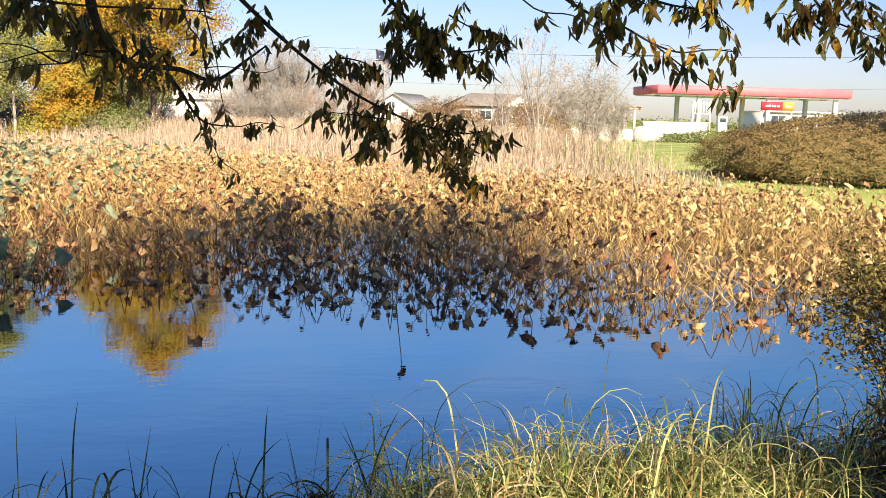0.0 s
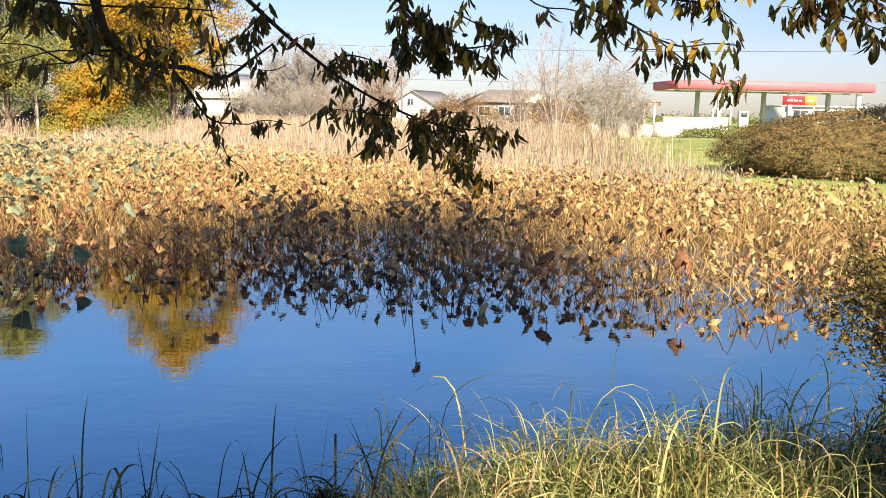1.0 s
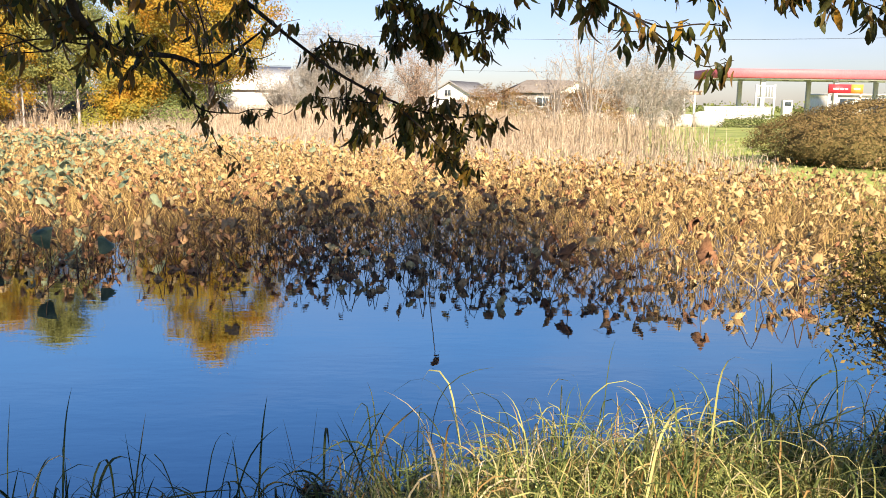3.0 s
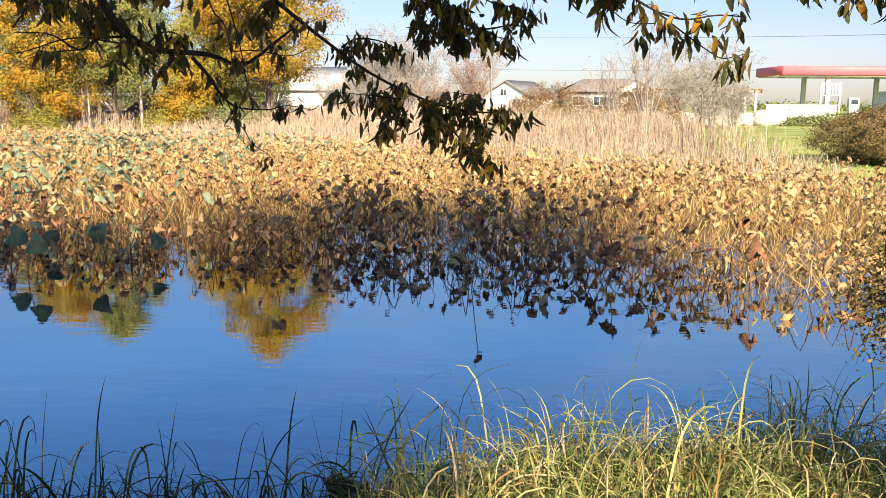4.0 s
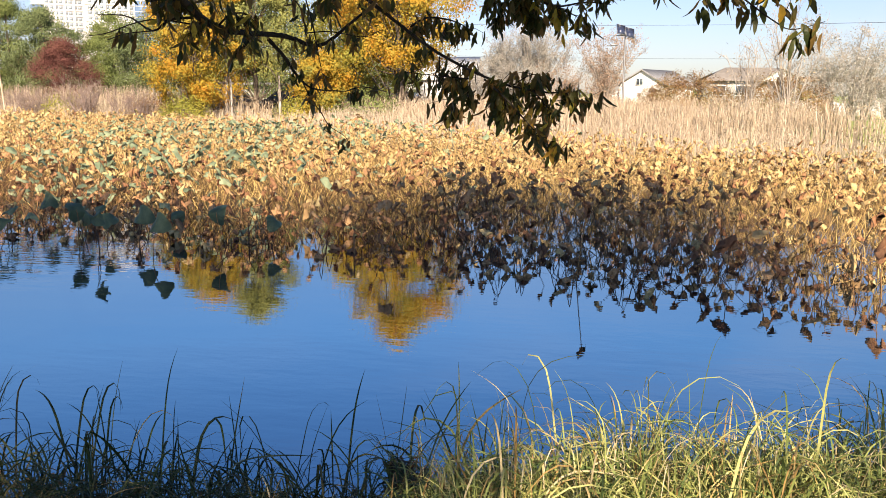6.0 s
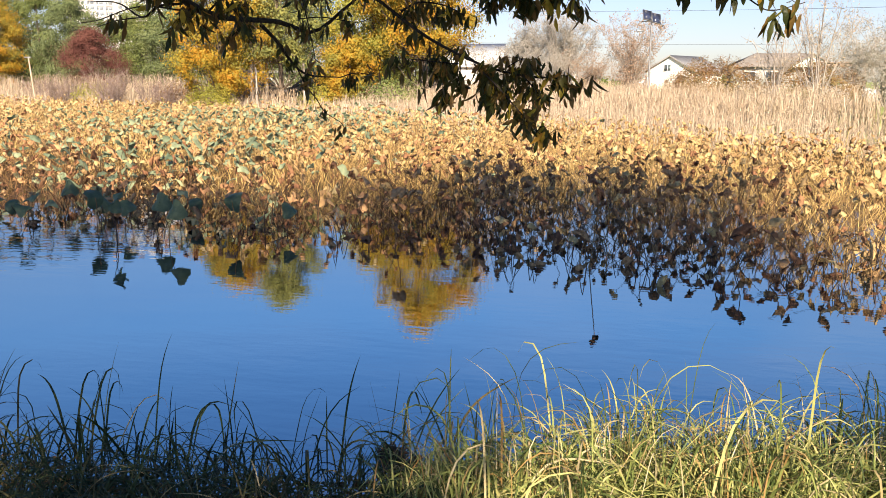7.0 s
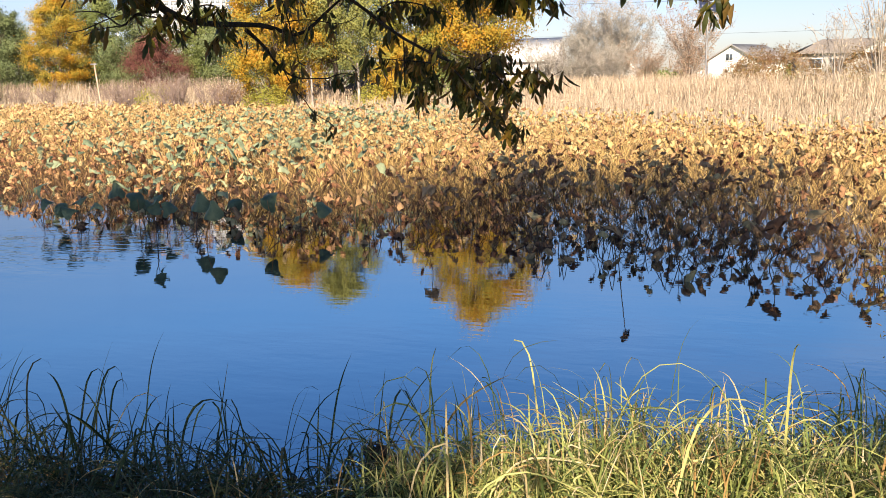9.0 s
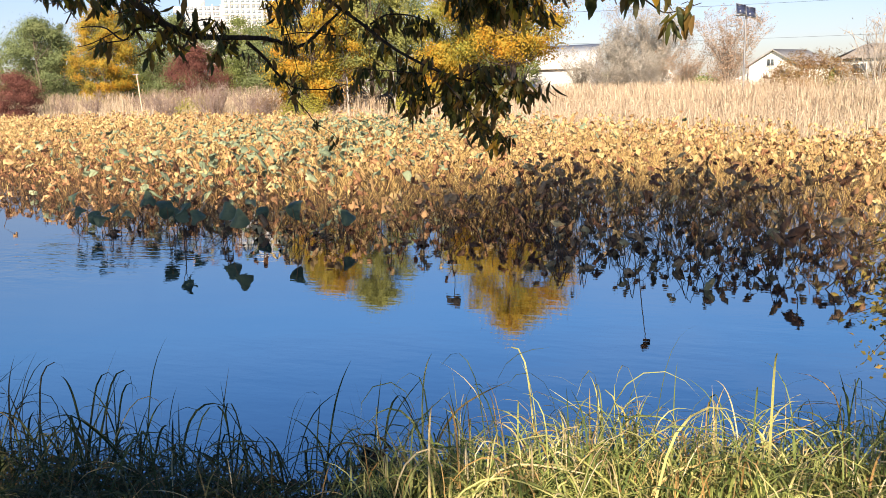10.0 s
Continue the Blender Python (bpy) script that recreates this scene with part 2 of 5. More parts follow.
class Geo:
    """Collects triangles and quads for one mesh."""

    def __init__(self):
        self.v, self.f, self.n = [], {3: [], 4: []}, 0

    def add(self, verts, faces):
        verts, faces = np.asarray(verts, float).reshape(-1, 3), np.asarray(faces, int)
        self.v.append(verts)
        self.f[faces.shape[1]].append(faces + self.n)
        self.n += len(verts)

    def many(self, verts, faces):
        """verts (k, n, 3) copies of a piece with the same faces."""
        k, n = verts.shape[:2]
        faces = np.asarray(faces, int)
        self.v.append(verts.reshape(-1, 3))
        self.f[faces.shape[1]].append((faces[None] + (np.arange(k) * n)[:, None, None] + self.n).reshape(-1, faces.shape[1]))
        self.n += k * n

    def mesh(self, name, material, smooth=False):
        me = bpy.data.meshes.new(name)
        v = np.concatenate(self.v)
        me.vertices.add(len(v))
        me.vertices.foreach_set("co", v.ravel())
        loops, starts, at = [], [], 0
        for k in (3, 4):
            if self.f[k]:
                a = np.concatenate(self.f[k])
                loops.append(a.ravel())
                starts.append(at + np.arange(len(a)) * k)
                at += a.size
        loops, starts = np.concatenate(loops), np.concatenate(starts)
        me.loops.add(len(loops)), me.polygons.add(len(starts))
        me.loops.foreach_set("vertex_index", loops)
        me.polygons.foreach_set("loop_start", starts)
        if smooth:
            me.polygons.foreach_set("use_smooth", np.ones(len(starts), bool))
        me.update(calc_edges=True)
        me.validate()
        for m in (material if isinstance(material, (list, tuple)) else [material]):
            me.materials.append(m)
        return me


def part(name, geo, material, parent=None, label="", smooth=False):
    ob = new(name, geo.mesh(name, material, smooth) if isinstance(geo, Geo) else geo)
    if parent is not None:
        ob.parent = parent
    return tagged(ob, label)


def thing(name, at, label, category, group="", kind="", turn=0.0):
    ob = new(name)
    ob.matrix_basis = pose(*at, 0, 0, turn)
    return tagged(ob, label, category, group, kind)


BOX_F = [(0, 3, 2, 1), (4, 5, 6, 7), (0, 1, 5, 4), (1, 2, 6, 5), (2, 3, 7, 6), (3, 0, 4, 7)]


def box(g, x0, x1, y0, y1, z0, z1, bevel=0.0):
    if bevel <= 0:
        v = [(x0, y0, z0), (x1, y0, z0), (x1, y1, z0), (x0, y1, z0), (x0, y0, z1), (x1, y0, z1), (x1, y1, z1), (x0, y1, z1)]
        g.add(v, BOX_F)
        return g
    b, rings = bevel, []
    for z, i in ((z0, b), (z0 + b, 0), (z1 - b, 0), (z1, b)):
        rings.append([(x0 + i + c * b, y0 + i, z) for c in (1,)] + [(x1 - i - b, y0 + i, z), (x1 - i, y0 + i + b, z), (x1 - i, y1 - i - b, z),
                     (x1 - i - b, y1 - i, z), (x0 + i + b, y1 - i, z), (x0 + i, y1 - i - b, z), (x0 + i, y0 + i + b, z)])
    v = [p for r in rings for p in r]
    f = [(r * 8 + i, r * 8 + (i + 1) % 8, r * 8 + 8 + (i + 1) % 8, r * 8 + 8 + i) for r in range(3) for i in range(8)]
    n0 = g.n
    g.add(v, f)
    caps = [(0, 7, 6, 1), (1, 6, 5, 2), (2, 5, 4, 3)]
    g.f[4].append(np.array(caps) + n0)
    g.f[4].append(np.array([tuple(24 + i for i in reversed(c)) for c in caps]) + n0)
    return g


def prism(g, ring, y0, y1):
    """Outline in x, z (counter-clockwise seen from -y), drawn out from y0 to y1."""
    n = len(ring)
    v = [(x, y0, z) for x, z in ring] + [(x, y1, z) for x, z in ring]
    g.add(v, [(i, (i + 1) % n, n + (i + 1) % n, n + i) for i in range(n)])
    cx, cz = sum(p[0] for p in ring) / n, sum(p[1] for p in ring) / n
    for y, s in ((y0, 1), (y1, -1)):
        t = [(i, (i + 1) % n, n) if s > 0 else ((i + 1) % n, i, n) for i in range(n)]
        g.add([(x, y, z) for x, z in ring] + [(cx, y, cz)], t)
    return g


def tube(g, pts, r0, r1, sides=6):
    """A tapering tube through points."""
    p = np.asarray(pts, float)
    n = len(p)
    d = np.gradient(p, axis=0)
    d /= np.linalg.norm(d, axis=1)[:, None] + 1e-9
    up = np.where(np.abs(d[:, 2:3]) > .9, np.array([[1., 0, 0]]), np.array([[0., 0, 1]]))
    a = np.cross(d, up)
    a /= np.linalg.norm(a, axis=1)[:, None] + 1e-9
    b = np.cross(d, a)
    r = np.linspace(r0, r1, n)[:, None, None]
    th = np.arange(sides) * 2 * np.pi / sides
    ring = p[:, None] + r * (np.cos(th)[None, :, None] * a[:, None] + np.sin(th)[None, :, None] * b[:, None])
    f = [(i * sides + j, i * sides + (j + 1) % sides, (i + 1) * sides + (j + 1) % sides, (i + 1) * sides + j) for i in range(n - 1) for j in range(sides)]
    g.add(ring.reshape(-1, 3), f)
    return g


def bend(a, b, sag=0.0, wob=0.0, n=6):
    """Points from a to b with a sag and a wobble."""
    a, b = np.asarray(a, float), np.asarray(b, float)
    t = np.linspace(0, 1, n)[:, None]
    p = a + (b - a) * t
    p[:, 2] -= sag * 4 * (t * (1 - t))[:, 0]
    if wob:
        q = rng.normal(0, wob, (n, 3))
        q[0] = q[-1] = 0
        p += q
    return p


def smooth_line(pts, n=12):
    """A rounder line through a few points."""
    p = np.asarray(pts, float)
    t = np.linspace(0, len(p) - 1, n)
    i = np.clip(t.astype(int), 0, len(p) - 2)
    u = (t - i)[:, None]
    p0, p1, p2, p3 = p[np.maximum(i - 1, 0)], p[i], p[i + 1], p[np.minimum(i + 2, len(p) - 1)]
    return .5 * (2 * p1 + (p2 - p0) * u + (2 * p0 - 5 * p1 + 4 * p2 - p3) * u ** 2 + (3 * p1 - p0 - 3 * p2 + p3) * u ** 3)


def flecks(g, centres, size, droop=0.3, ratio=.55, normal=None):
    """Small folded leaves at the centres, turned at random or lying over the given normals."""
    k = len(centres)
    if normal is None:
        a = rng.normal(size=(k, 3))
        a[:, 2] = a[:, 2] * .7 - droop
    else:
        n = normal / (np.linalg.norm(normal, axis=1)[:, None] + 1e-9) + rng.normal(0, .34, (k, 3))
        a = np.cross(n, rng.normal(size=(k, 3)))
        a[:, 2] -= droop * .4
    a /= np.linalg.norm(a, axis=1)[:, None] + 1e-9
    b = np.cross(a, rng.normal(size=(k, 3))) if normal is None else np.cross(n, a)
    b /= np.linalg.norm(b, axis=1)[:, None] + 1e-9
    c = np.cross(a, b)
    s = (size * rng.uniform(.6, 1.4, k))[:, None]
    v = np.stack([centres, centres + s * (.5 * a + ratio * .5 * b + .12 * c), centres + s * a, centres + s * (.5 * a - ratio * .5 * b + .12 * c)], 1)
    g.many(v, [(0, 1, 2), (0, 2, 3)])


def inside(px, py, poly):
    """Which points lie in a polygon."""
    res = np.zeros(np.shape(px), bool)
    n = len(poly)
    for i in range(n):
        (x0, y0), (x1, y1) = poly[i], poly[(i + 1) % n]
        c = ((y0 > py) != (y1 > py)) & (px < (x1 - x0) * (py - y0) / (y1 - y0 + 1e-12) + x0)
        res ^= c
    return res


def edge_dist(px, py, poly):
    """Distance to a polygon's edge."""
    best = np.full(np.shape(px), 1e9)
    n = len(poly)
    for i in range(n):
        (x0, y0), (x1, y1) = poly[i], poly[(i + 1) % n]
        dx, dy = x1 - x0, y1 - y0
        t = np.clip(((px - x0) * dx + (py - y0) * dy) / (dx * dx + dy * dy), 0, 1)
        best = np.minimum(best, np.hypot(px - x0 - t * dx, py - y0 - t * dy))
    return best


# ---- ground and water ----
POND = [(-90, 2.2), (-30, 2.8), (-6, 2.92), (-2, 3.02), (0, 3.17), (1.5, 3.42), (2.8, 3.8), (3.7, 4.5), (5.4, 5.8), (7.6, 8), (9.6, 10.8), (11.2, 13.8), (11.8, 16.5),
        (9, 19.5), (6.5, 24), (3, 28), (-2, 35), (-8, 41), (-15, 43), (-24, 44), (-30, 50), (-45, 54), (-70, 56), (-95, 40)]


def ground_z(x, y):
    d = edge_dist(x, y, POND) * np.where(inside(x, y, POND), -1, 1)
    top = .22 + .25 * np.clip((y - 8) / 10, 0, 1) + .6 * np.clip((y - 58) / 26, 0, 1)
    s = np.clip((d + .7) / 1.3, 0, 1)
    s = s * s * (3 - 2 * s)
    return -.55 + (top + .55) * s


def steps(*runs):
    out = []
    for a, b, s in runs:
        out.extend(np.arange(a, b, s))
    return np.array(out)


gx = np.concatenate([-np.geomspace(2500, 70, 12), steps((-60, -12, 2), (-12, 16, .4), (16, 60, 2)), np.geomspace(62, 2500, 12)])
gy = np.concatenate([-np.geomspace(2500, 14, 10), steps((-12, 0, 1.5), (0, 32, .4), (32, 100, 2)), np.geomspace(104, 3500, 12)])
GX, GY = np.meshgrid(gx, gy)
GZ = ground_z(GX, GY)
GZ = GZ + np.where(GZ > .05, np.vectorize(lambda a, b: .05 * noise.noise((a * .7, b * .7, 0)))(GX, GY), 0)
g = Geo()
nx, ny = len(gx), len(gy)
idx = np.arange(nx * ny).reshape(ny, nx)
F = np.stack([idx[:-1, :-1], idx[:-1, 1:], idx[1:, 1:], idx[1:, :-1]], -1).reshape(-1, 4)
g.add(np.stack([GX, GY, GZ], -1), F)
ground = part("ground", g, [M_SOIL, M_LAWN, M_BANK], None, "earth banks round a pond, lawn on one side", True)
tagged(ground, category="ground", kind="structure")
fc = np.stack([GX, GY], -1).reshape(-1, 2)[F].mean(1)
slot = np.where((fc[:, 0] > 4.5) & (fc[:, 1] > 14) | (fc[:, 1] > 110), 1, np.where(fc[:, 1] < 14, 2, 0))
ground.data.polygons.foreach_set("material_index", slot)
g = Geo()
wx, wy = np.meshgrid(np.linspace(-100, 13, 40), np.linspace(.5, 58, 20))
wi = np.arange(800).reshape(20, 40)
g.add(np.stack([wx, wy, wx * 0], -1), np.stack([wi[:-1, :-1], wi[:-1, 1:], wi[1:, 1:], wi[1:, :-1]], -1).reshape(-1, 4))
water = part("water", g, M_WATER, None, "still blue pond mirroring the sky and trees", True)
tagged(water, category="water", kind="structure")


def height_at(x, y):
    return float(ground_z(np.array([float(x)]), np.array([float(y)]))[0])


# ---- lotus ----
NEAR = ([-90, -20, -11.3, -7.5, -6, -4.5, -3.3, -2, 0, 1, 2.4, 3.6, 4.8, 6.2, 8, 12], [22, 15.5, 12.0, 10.1, 9.2, 8.8, 8.9, 9.0, 8.75, 8.35, 8.05, 7.4, 7.3, 8.0, 9.2, 14])
FAR = ([-90, -50, -33, -20, -15, -5, 1.4, 5.3, 8, 11.5], [54, 50, 47, 39, 38, 32, 24.5, 20, 17.5, 16])


def lotus_leaf(k, fold=None, radius=None, jag=1.0):
    """k withered lotus leaves about their stalk's end: wrinkled discs that droop and fold. (k, 25, 3)"""
    th = np.arange(8) * 2 * np.pi / 8
    r = (rng.uniform(.042, .082, k) if radius is None else np.full(k, radius))[:, None]
    fold = (rng.beta(2.2, 1.2, k) * 1.5 if fold is None else np.full(k, fold))[:, None]
    ph = rng.uniform(0, 6.28, (k, 1))
    wr = 1 + .22 * np.sin(2 * th[None] + ph) + rng.normal(0, .19 * jag, (k, 8))
    out = [np.zeros((k, 1, 3))]
    for q in (.35, .72, 1.0):
        rr = r * q * wr
        ang = fold * q * (1 + .45 * np.cos(2 * th[None] + ph * 1.7)) + rng.normal(0, .28, (k, 8)) * q
        x, y = rr * np.cos(ang) * np.cos(th), rr * np.cos(ang) * np.sin(th)
        z = -rr * np.sin(ang)
        out.append(np.stack([x, y, z], -1))
    v = np.concatenate(out, 1)
    v[:, 1:] += rng.normal(0, .15 * jag, v[:, 1:].shape) * r[:, :, None]
    a = rng.normal(0, .45, (k, 2))
    turn = rng.uniform(0, 6.28, k)
    c, s = np.cos(turn)[:, None], np.sin(turn)[:, None]
    x, y = v[..., 0] * c - v[..., 1] * s, v[..., 0] * s + v[..., 1] * c
    z = v[..., 2] + a[:, :1] * x + a[:, 1:] * y
    return np.stack([x, y, z], -1)


LEAF_T = [(0, 1 + i, 1 + (i + 1) % 8) for i in range(8)]
LEAF_Q = [(1 + r * 8 + i, 9 + r * 8 + i, 9 + r * 8 + (i + 1) % 8, 1 + r * 8 + (i + 1) % 8) for r in range(2) for i in range(8)]


def add_leaves(g, v):
    n0 = g.n
    g.many(v, LEAF_T)
    k = len(v)
    q = np.asarray(LEAF_Q)
    g.f[4].append((q[None] + (np.arange(k) * 25)[:, None, None] + n0).reshape(-1, 4))


def stalk_lines(base, top, kink=.06):
    """(k, 5, 3) lines from the water to the leaf, with a lean and a kink."""
    k = len(base)
    t = np.array([0, .3, .6, .85, 1.0])[None, :, None]
    p = base[:, None] + (top - base)[:, None] * t
    w = rng.normal(0, kink, (k, 5, 3)) * np.array([0, .5, 1, .6, 0])[None, :, None]
    w[..., 2] *= .3
    return p + w


def add_stalks(g, lines, r):
    """Three-sided stalks along lines (k, n, 3)."""
    k, n = lines.shape[:2]
    th = np.arange(3) * 2 * np.pi / 3
    off = np.stack([np.cos(th), np.sin(th), np.zeros(3)], -1)
    d = lines[:, -1] - lines[:, 0]
    flat = (np.abs(d[:, 2]) < .5 * np.linalg.norm(d, axis=1))
    off2 = np.stack([np.zeros(3), np.cos(th), np.sin(th)], -1)
    o = np.where(flat[:, None, None], off2[None], off[None])
    tap = np.linspace(1.1, .8, n)[None, :, None, None]
    v = lines[:, :, None] + r * tap * o[:, None]
    f = [(i * 3 + j, i * 3 + (j + 1) % 3, i * 3 + 3 + (j + 1) % 3, i * 3 + 3 + j) for i in range(n - 1) for j in range(3)]
    g.many(v.reshape(k, -1, 3), f)


def scatter(x0, x1, y0, y1, per):
    n = int((x1 - x0) * (y1 - y0) * per)
    x, y = rng.uniform(x0, x1, n), rng.uniform(y0, y1, n)
    lo, hi = np.interp(x, *NEAR) + .5 * np.clip((x + 3.5) / 2, 0, 1), np.interp(x, *FAR)
    rag = rng.exponential(.35, n)
    keep = (y > lo - .2 + rag - .35) & (y < hi + rng.normal(0, .8, n)) & inside(x, y, POND)
    return x[keep], y[keep]


leaves, shade_decayed, greens, stalks, wet_shade = Geo(), Geo(), Geo(), Geo(), Geo()
for x0, x1, y0, y1, per in ((-12, 10, 6.5, 12, 25), (-14, 12, 12, 18, 27), (-24, 11, 18, 27, 18), (-40, 4, 27, 40, 8), (-60, -14, 14, 56, 3.4)):
    x, y = scatter(x0, x1, y0, y1, per)
    gap = np.array([noise.noise((a * .9, b * .9, 5)) for a, b in zip(x, y)])
    thin = rng.random(len(x)) < np.clip(1.15 + 1.6 * gap, .15, 1) * np.where(y < 16, 1, 1.2) * (.03 + .97 * np.clip((y - np.interp(x, *NEAR)) / 1.6, 0, 1) ** 1.3)
    x, y = x[thin], y[thin]
    k = len(x)
    edge = np.clip((y - np.interp(x, *NEAR)) / 2.2, 0, 1)
    h = np.clip(rng.normal(.56, .17, k) * (.35 + .65 * edge), .06, .95)
    low = rng.random(k) < .5 * (1 - np.clip((y - np.interp(x, *NEAR) - 2) / 3, 0, 1))
    h = np.where(low, rng.uniform(.05, .42, k), h)
    top = np.stack([x, y, h], -1)
    base = np.stack([x + rng.normal(0, .19, k), y + rng.normal(0, .15, k), np.full(k, -.1)], -1)
    v = lotus_leaf(k) * np.where(y > 27, 1.35, 1.0)[:, None, None]
    gsize = np.where(y > 27, 1.3, 1.2)[:, None, None]
    # green ones grow on the far side of the pond's open arm
    g_near = np.exp(-((x + 6.6) / 3.0) ** 2 - ((y - 13) / 6.0) ** 2) * .28 + np.exp(-((x + 11) / 5.5) ** 2 - ((y - 27) / 9) ** 2) * .5
    gm = rng.random(k) < g_near
    # decay plus painted-in shade: browner near open water, fading out to the right
    shade_brown = rng.random(k) < .08 + .80 * np.clip(1.25 - (y - np.interp(x, *NEAR)) / 6, 0, 1) * np.clip((4.2 - x) / 1.5, 0, 1)
    add_leaves(leaves, (v + top[:, None])[~gm & ~shade_brown])
    add_leaves(shade_decayed, (v + top[:, None])[~gm & shade_brown])
    add_leaves(greens, lotus_leaf(int(gm.sum()), .45, .075, .55) * gsize[gm] + top[gm][:, None])
    lines = stalk_lines(base, top, .11)[:, ::1 if y0 < 18 else 2]
    # stalks in the shaded front zone take the darker colour
    shade_dark = rng.random(k) < np.clip(1.6 - (y - np.interp(x, *NEAR)) / 3.6, .05, 1) * np.clip((4.2 - x) / 1.5, 0, 1)
    add_stalks(stalks, lines[~shade_dark], .0055)
    add_stalks(wet_shade, lines[shade_dark], .0055)
    # bare and broken stalks, some bent over into the water
    x, y = scatter(x0, x1, y0, y1, per * (.40 if y0 < 12 else 1.1 if y0 < 20 else .6))
    thin = rng.random(len(x)) < .12 + .88 * np.clip((y - np.interp(x, *NEAR)) / 1.4, 0, 1) ** 1.3
    x, y = x[thin], y[thin]
    k = len(x)
    edge = np.clip((y - np.interp(x, *NEAR)) / 2.5, 0, 1)
    h = rng.uniform(.10, .50, k) * (.5 + .5 * edge)
    lean = rng.normal(0, .26, (k, 2))
    base = np.stack([x, y, np.full(k, -.1)], -1)
    knee = base + np.stack([lean[:, 0], lean[:, 1], h + .1], -1)
    bentover = rng.random(k) < .6
    tipz = np.where(bentover, -h * rng.uniform(.3, 1.05, k), .08)
    tip = knee + np.stack([rng.normal(0, .16, k), rng.normal(0, .12, k), tipz], -1)
    t1 = base + (knee - base) * .5 + rng.normal(0, .02, (k, 3))
    t2 = knee + (tip - knee) * .5 + rng.normal(0, .02, (k, 3))
    lines = np.stack([base, t1, knee, t2, tip], 1)[:, ::1 if y0 < 18 else 2]
    # bare stalks there are darkened for the shade as well
    shade_brown = rng.random(k) < .06 + .9 * np.clip(1.1 - (y - np.interp(x, *NEAR)) / 6, 0, 1) * np.clip((4.2 - x) / 1.5, 0, 1)
    add_stalks(stalks, lines[~shade_brown], .0042)
    add_stalks(wet_shade, lines[shade_brown], .0042)

lotus_field = thing("lotus_field", (0, 0, 0), "dense bed of withered tan lotus plants standing in water", "lotus", kind="stuff")
for nm, geo, m, lb in (("withered_leaves", leaves, M_LOTUS, "curled tan dry leaves"), ("decayed_leaves", shade_decayed, M_LBROWN, "dark brown rotting leaves, shade in their colour"), ("green_leaves", greens, M_LGREEN, "pale grey-green leaves"),
                       ("wet_stalks", wet_shade, M_WETSHADE, "dark stalks in the water, shade in their colour"),
                       ("stalks", stalks, M_STALK, "thin golden dry stalks")):
    tagged(part(nm, geo, m, lotus_field, lb, True), kind="stuff")


# single lotus plants along the open water, several shapes repeated
def round_leaf(radius):
    """A broad shield-like leaf, slightly cupped with a wavy rim, tipped towards the open water."""
    n = 18
    th = np.arange(n) * 2 * np.pi / n
    v, p1, p2, notch = [(0, 0, 0)], rng.uniform(0, 6), rng.uniform(0, 6), rng.uniform(0, 6)
    for q in (.3, .6, .85, 1.0):
        wob = 1 + q * (.07 * np.sin(3 * th + p1) - .25 * np.clip(np.cos(th - notch) - .8, 0, 1) * 5 * q)
        z = -.5 * radius * q ** 2 * (1 + .95 * np.cos(2 * th + p2)) + .11 * radius * q ** 2 * np.sin(5 * th + p1)
        v += list(zip(radius * q * wob * np.cos(th), radius * q * wob * np.sin(th), z))
    v = np.array(v) @ np.array(Euler((rng.uniform(.2, 1.3), rng.normal(0, .5), 0)).to_matrix()).T
    f4 = [(1 + r * n + i, 1 + (r + 1) * n + i, 1 + (r + 1) * n + (i + 1) % n, 1 + r * n + (i + 1) % n) for r in range(3) for i in range(n)]
    return v, f4, [(0, 1 + i, 1 + (i + 1) % n) for i in range(n)]


def lotus_plant(h, fold, radius, lean, leafmat, label, dip=False, jag=1.0):
    ob = thing("lotus_plant", (0, 0, 0), label, "lotus plant", "lotus plants at the water's edge")
    sg, lg = Geo(), Geo()
    top = np.array([[lean[0], lean[1], h]])
    base = np.array([[0, 0, -.15]])
    if dip:
        knee = np.array([[lean[0] * .5, lean[1] * .5, h + .22]])
        line = np.stack([base[0], base[0] * .5 + knee[0] * .5, knee[0], knee[0] * .4 + top[0] * .6, top[0]])
    else:
        line = stalk_lines(base, top, .03)[0]
    tube(sg, smooth_line(line, 9), .0055, .0038, 5)
    if jag < .5:
        v, f4, f3 = round_leaf(radius)
        lg.add(v + top, f4)
        lg.f[3].append(np.array(f3))
    else:
        v = lotus_leaf(1, fold, radius, jag)
        add_leaves(lg, v + top[:, None])
    part("stalk", sg, M_WETSHADE, ob, smooth=True)
    part("leaf", lg, leafmat, ob, smooth=True)
    return ob


kinds = []
for i in range(14):
    dip = i % 2 == 1
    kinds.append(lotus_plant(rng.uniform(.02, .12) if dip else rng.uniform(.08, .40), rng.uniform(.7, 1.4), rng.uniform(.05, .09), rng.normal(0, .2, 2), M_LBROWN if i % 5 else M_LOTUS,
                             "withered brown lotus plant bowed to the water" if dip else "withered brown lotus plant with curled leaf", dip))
greenk = [lotus_plant(rng.uniform(.24, .50), rng.uniform(.5, 1.0), rng.uniform(.095, .13), rng.normal(0, .06, 2), M_LDARK, "dark green lotus plant with broad drooping leaf", False, .35) for i in range(6)]
count = 0
clumps = [(a, np.interp(a, *NEAR) + rng.exponential(.9) - .1) for a in rng.uniform(-8, 5.6, 38)]
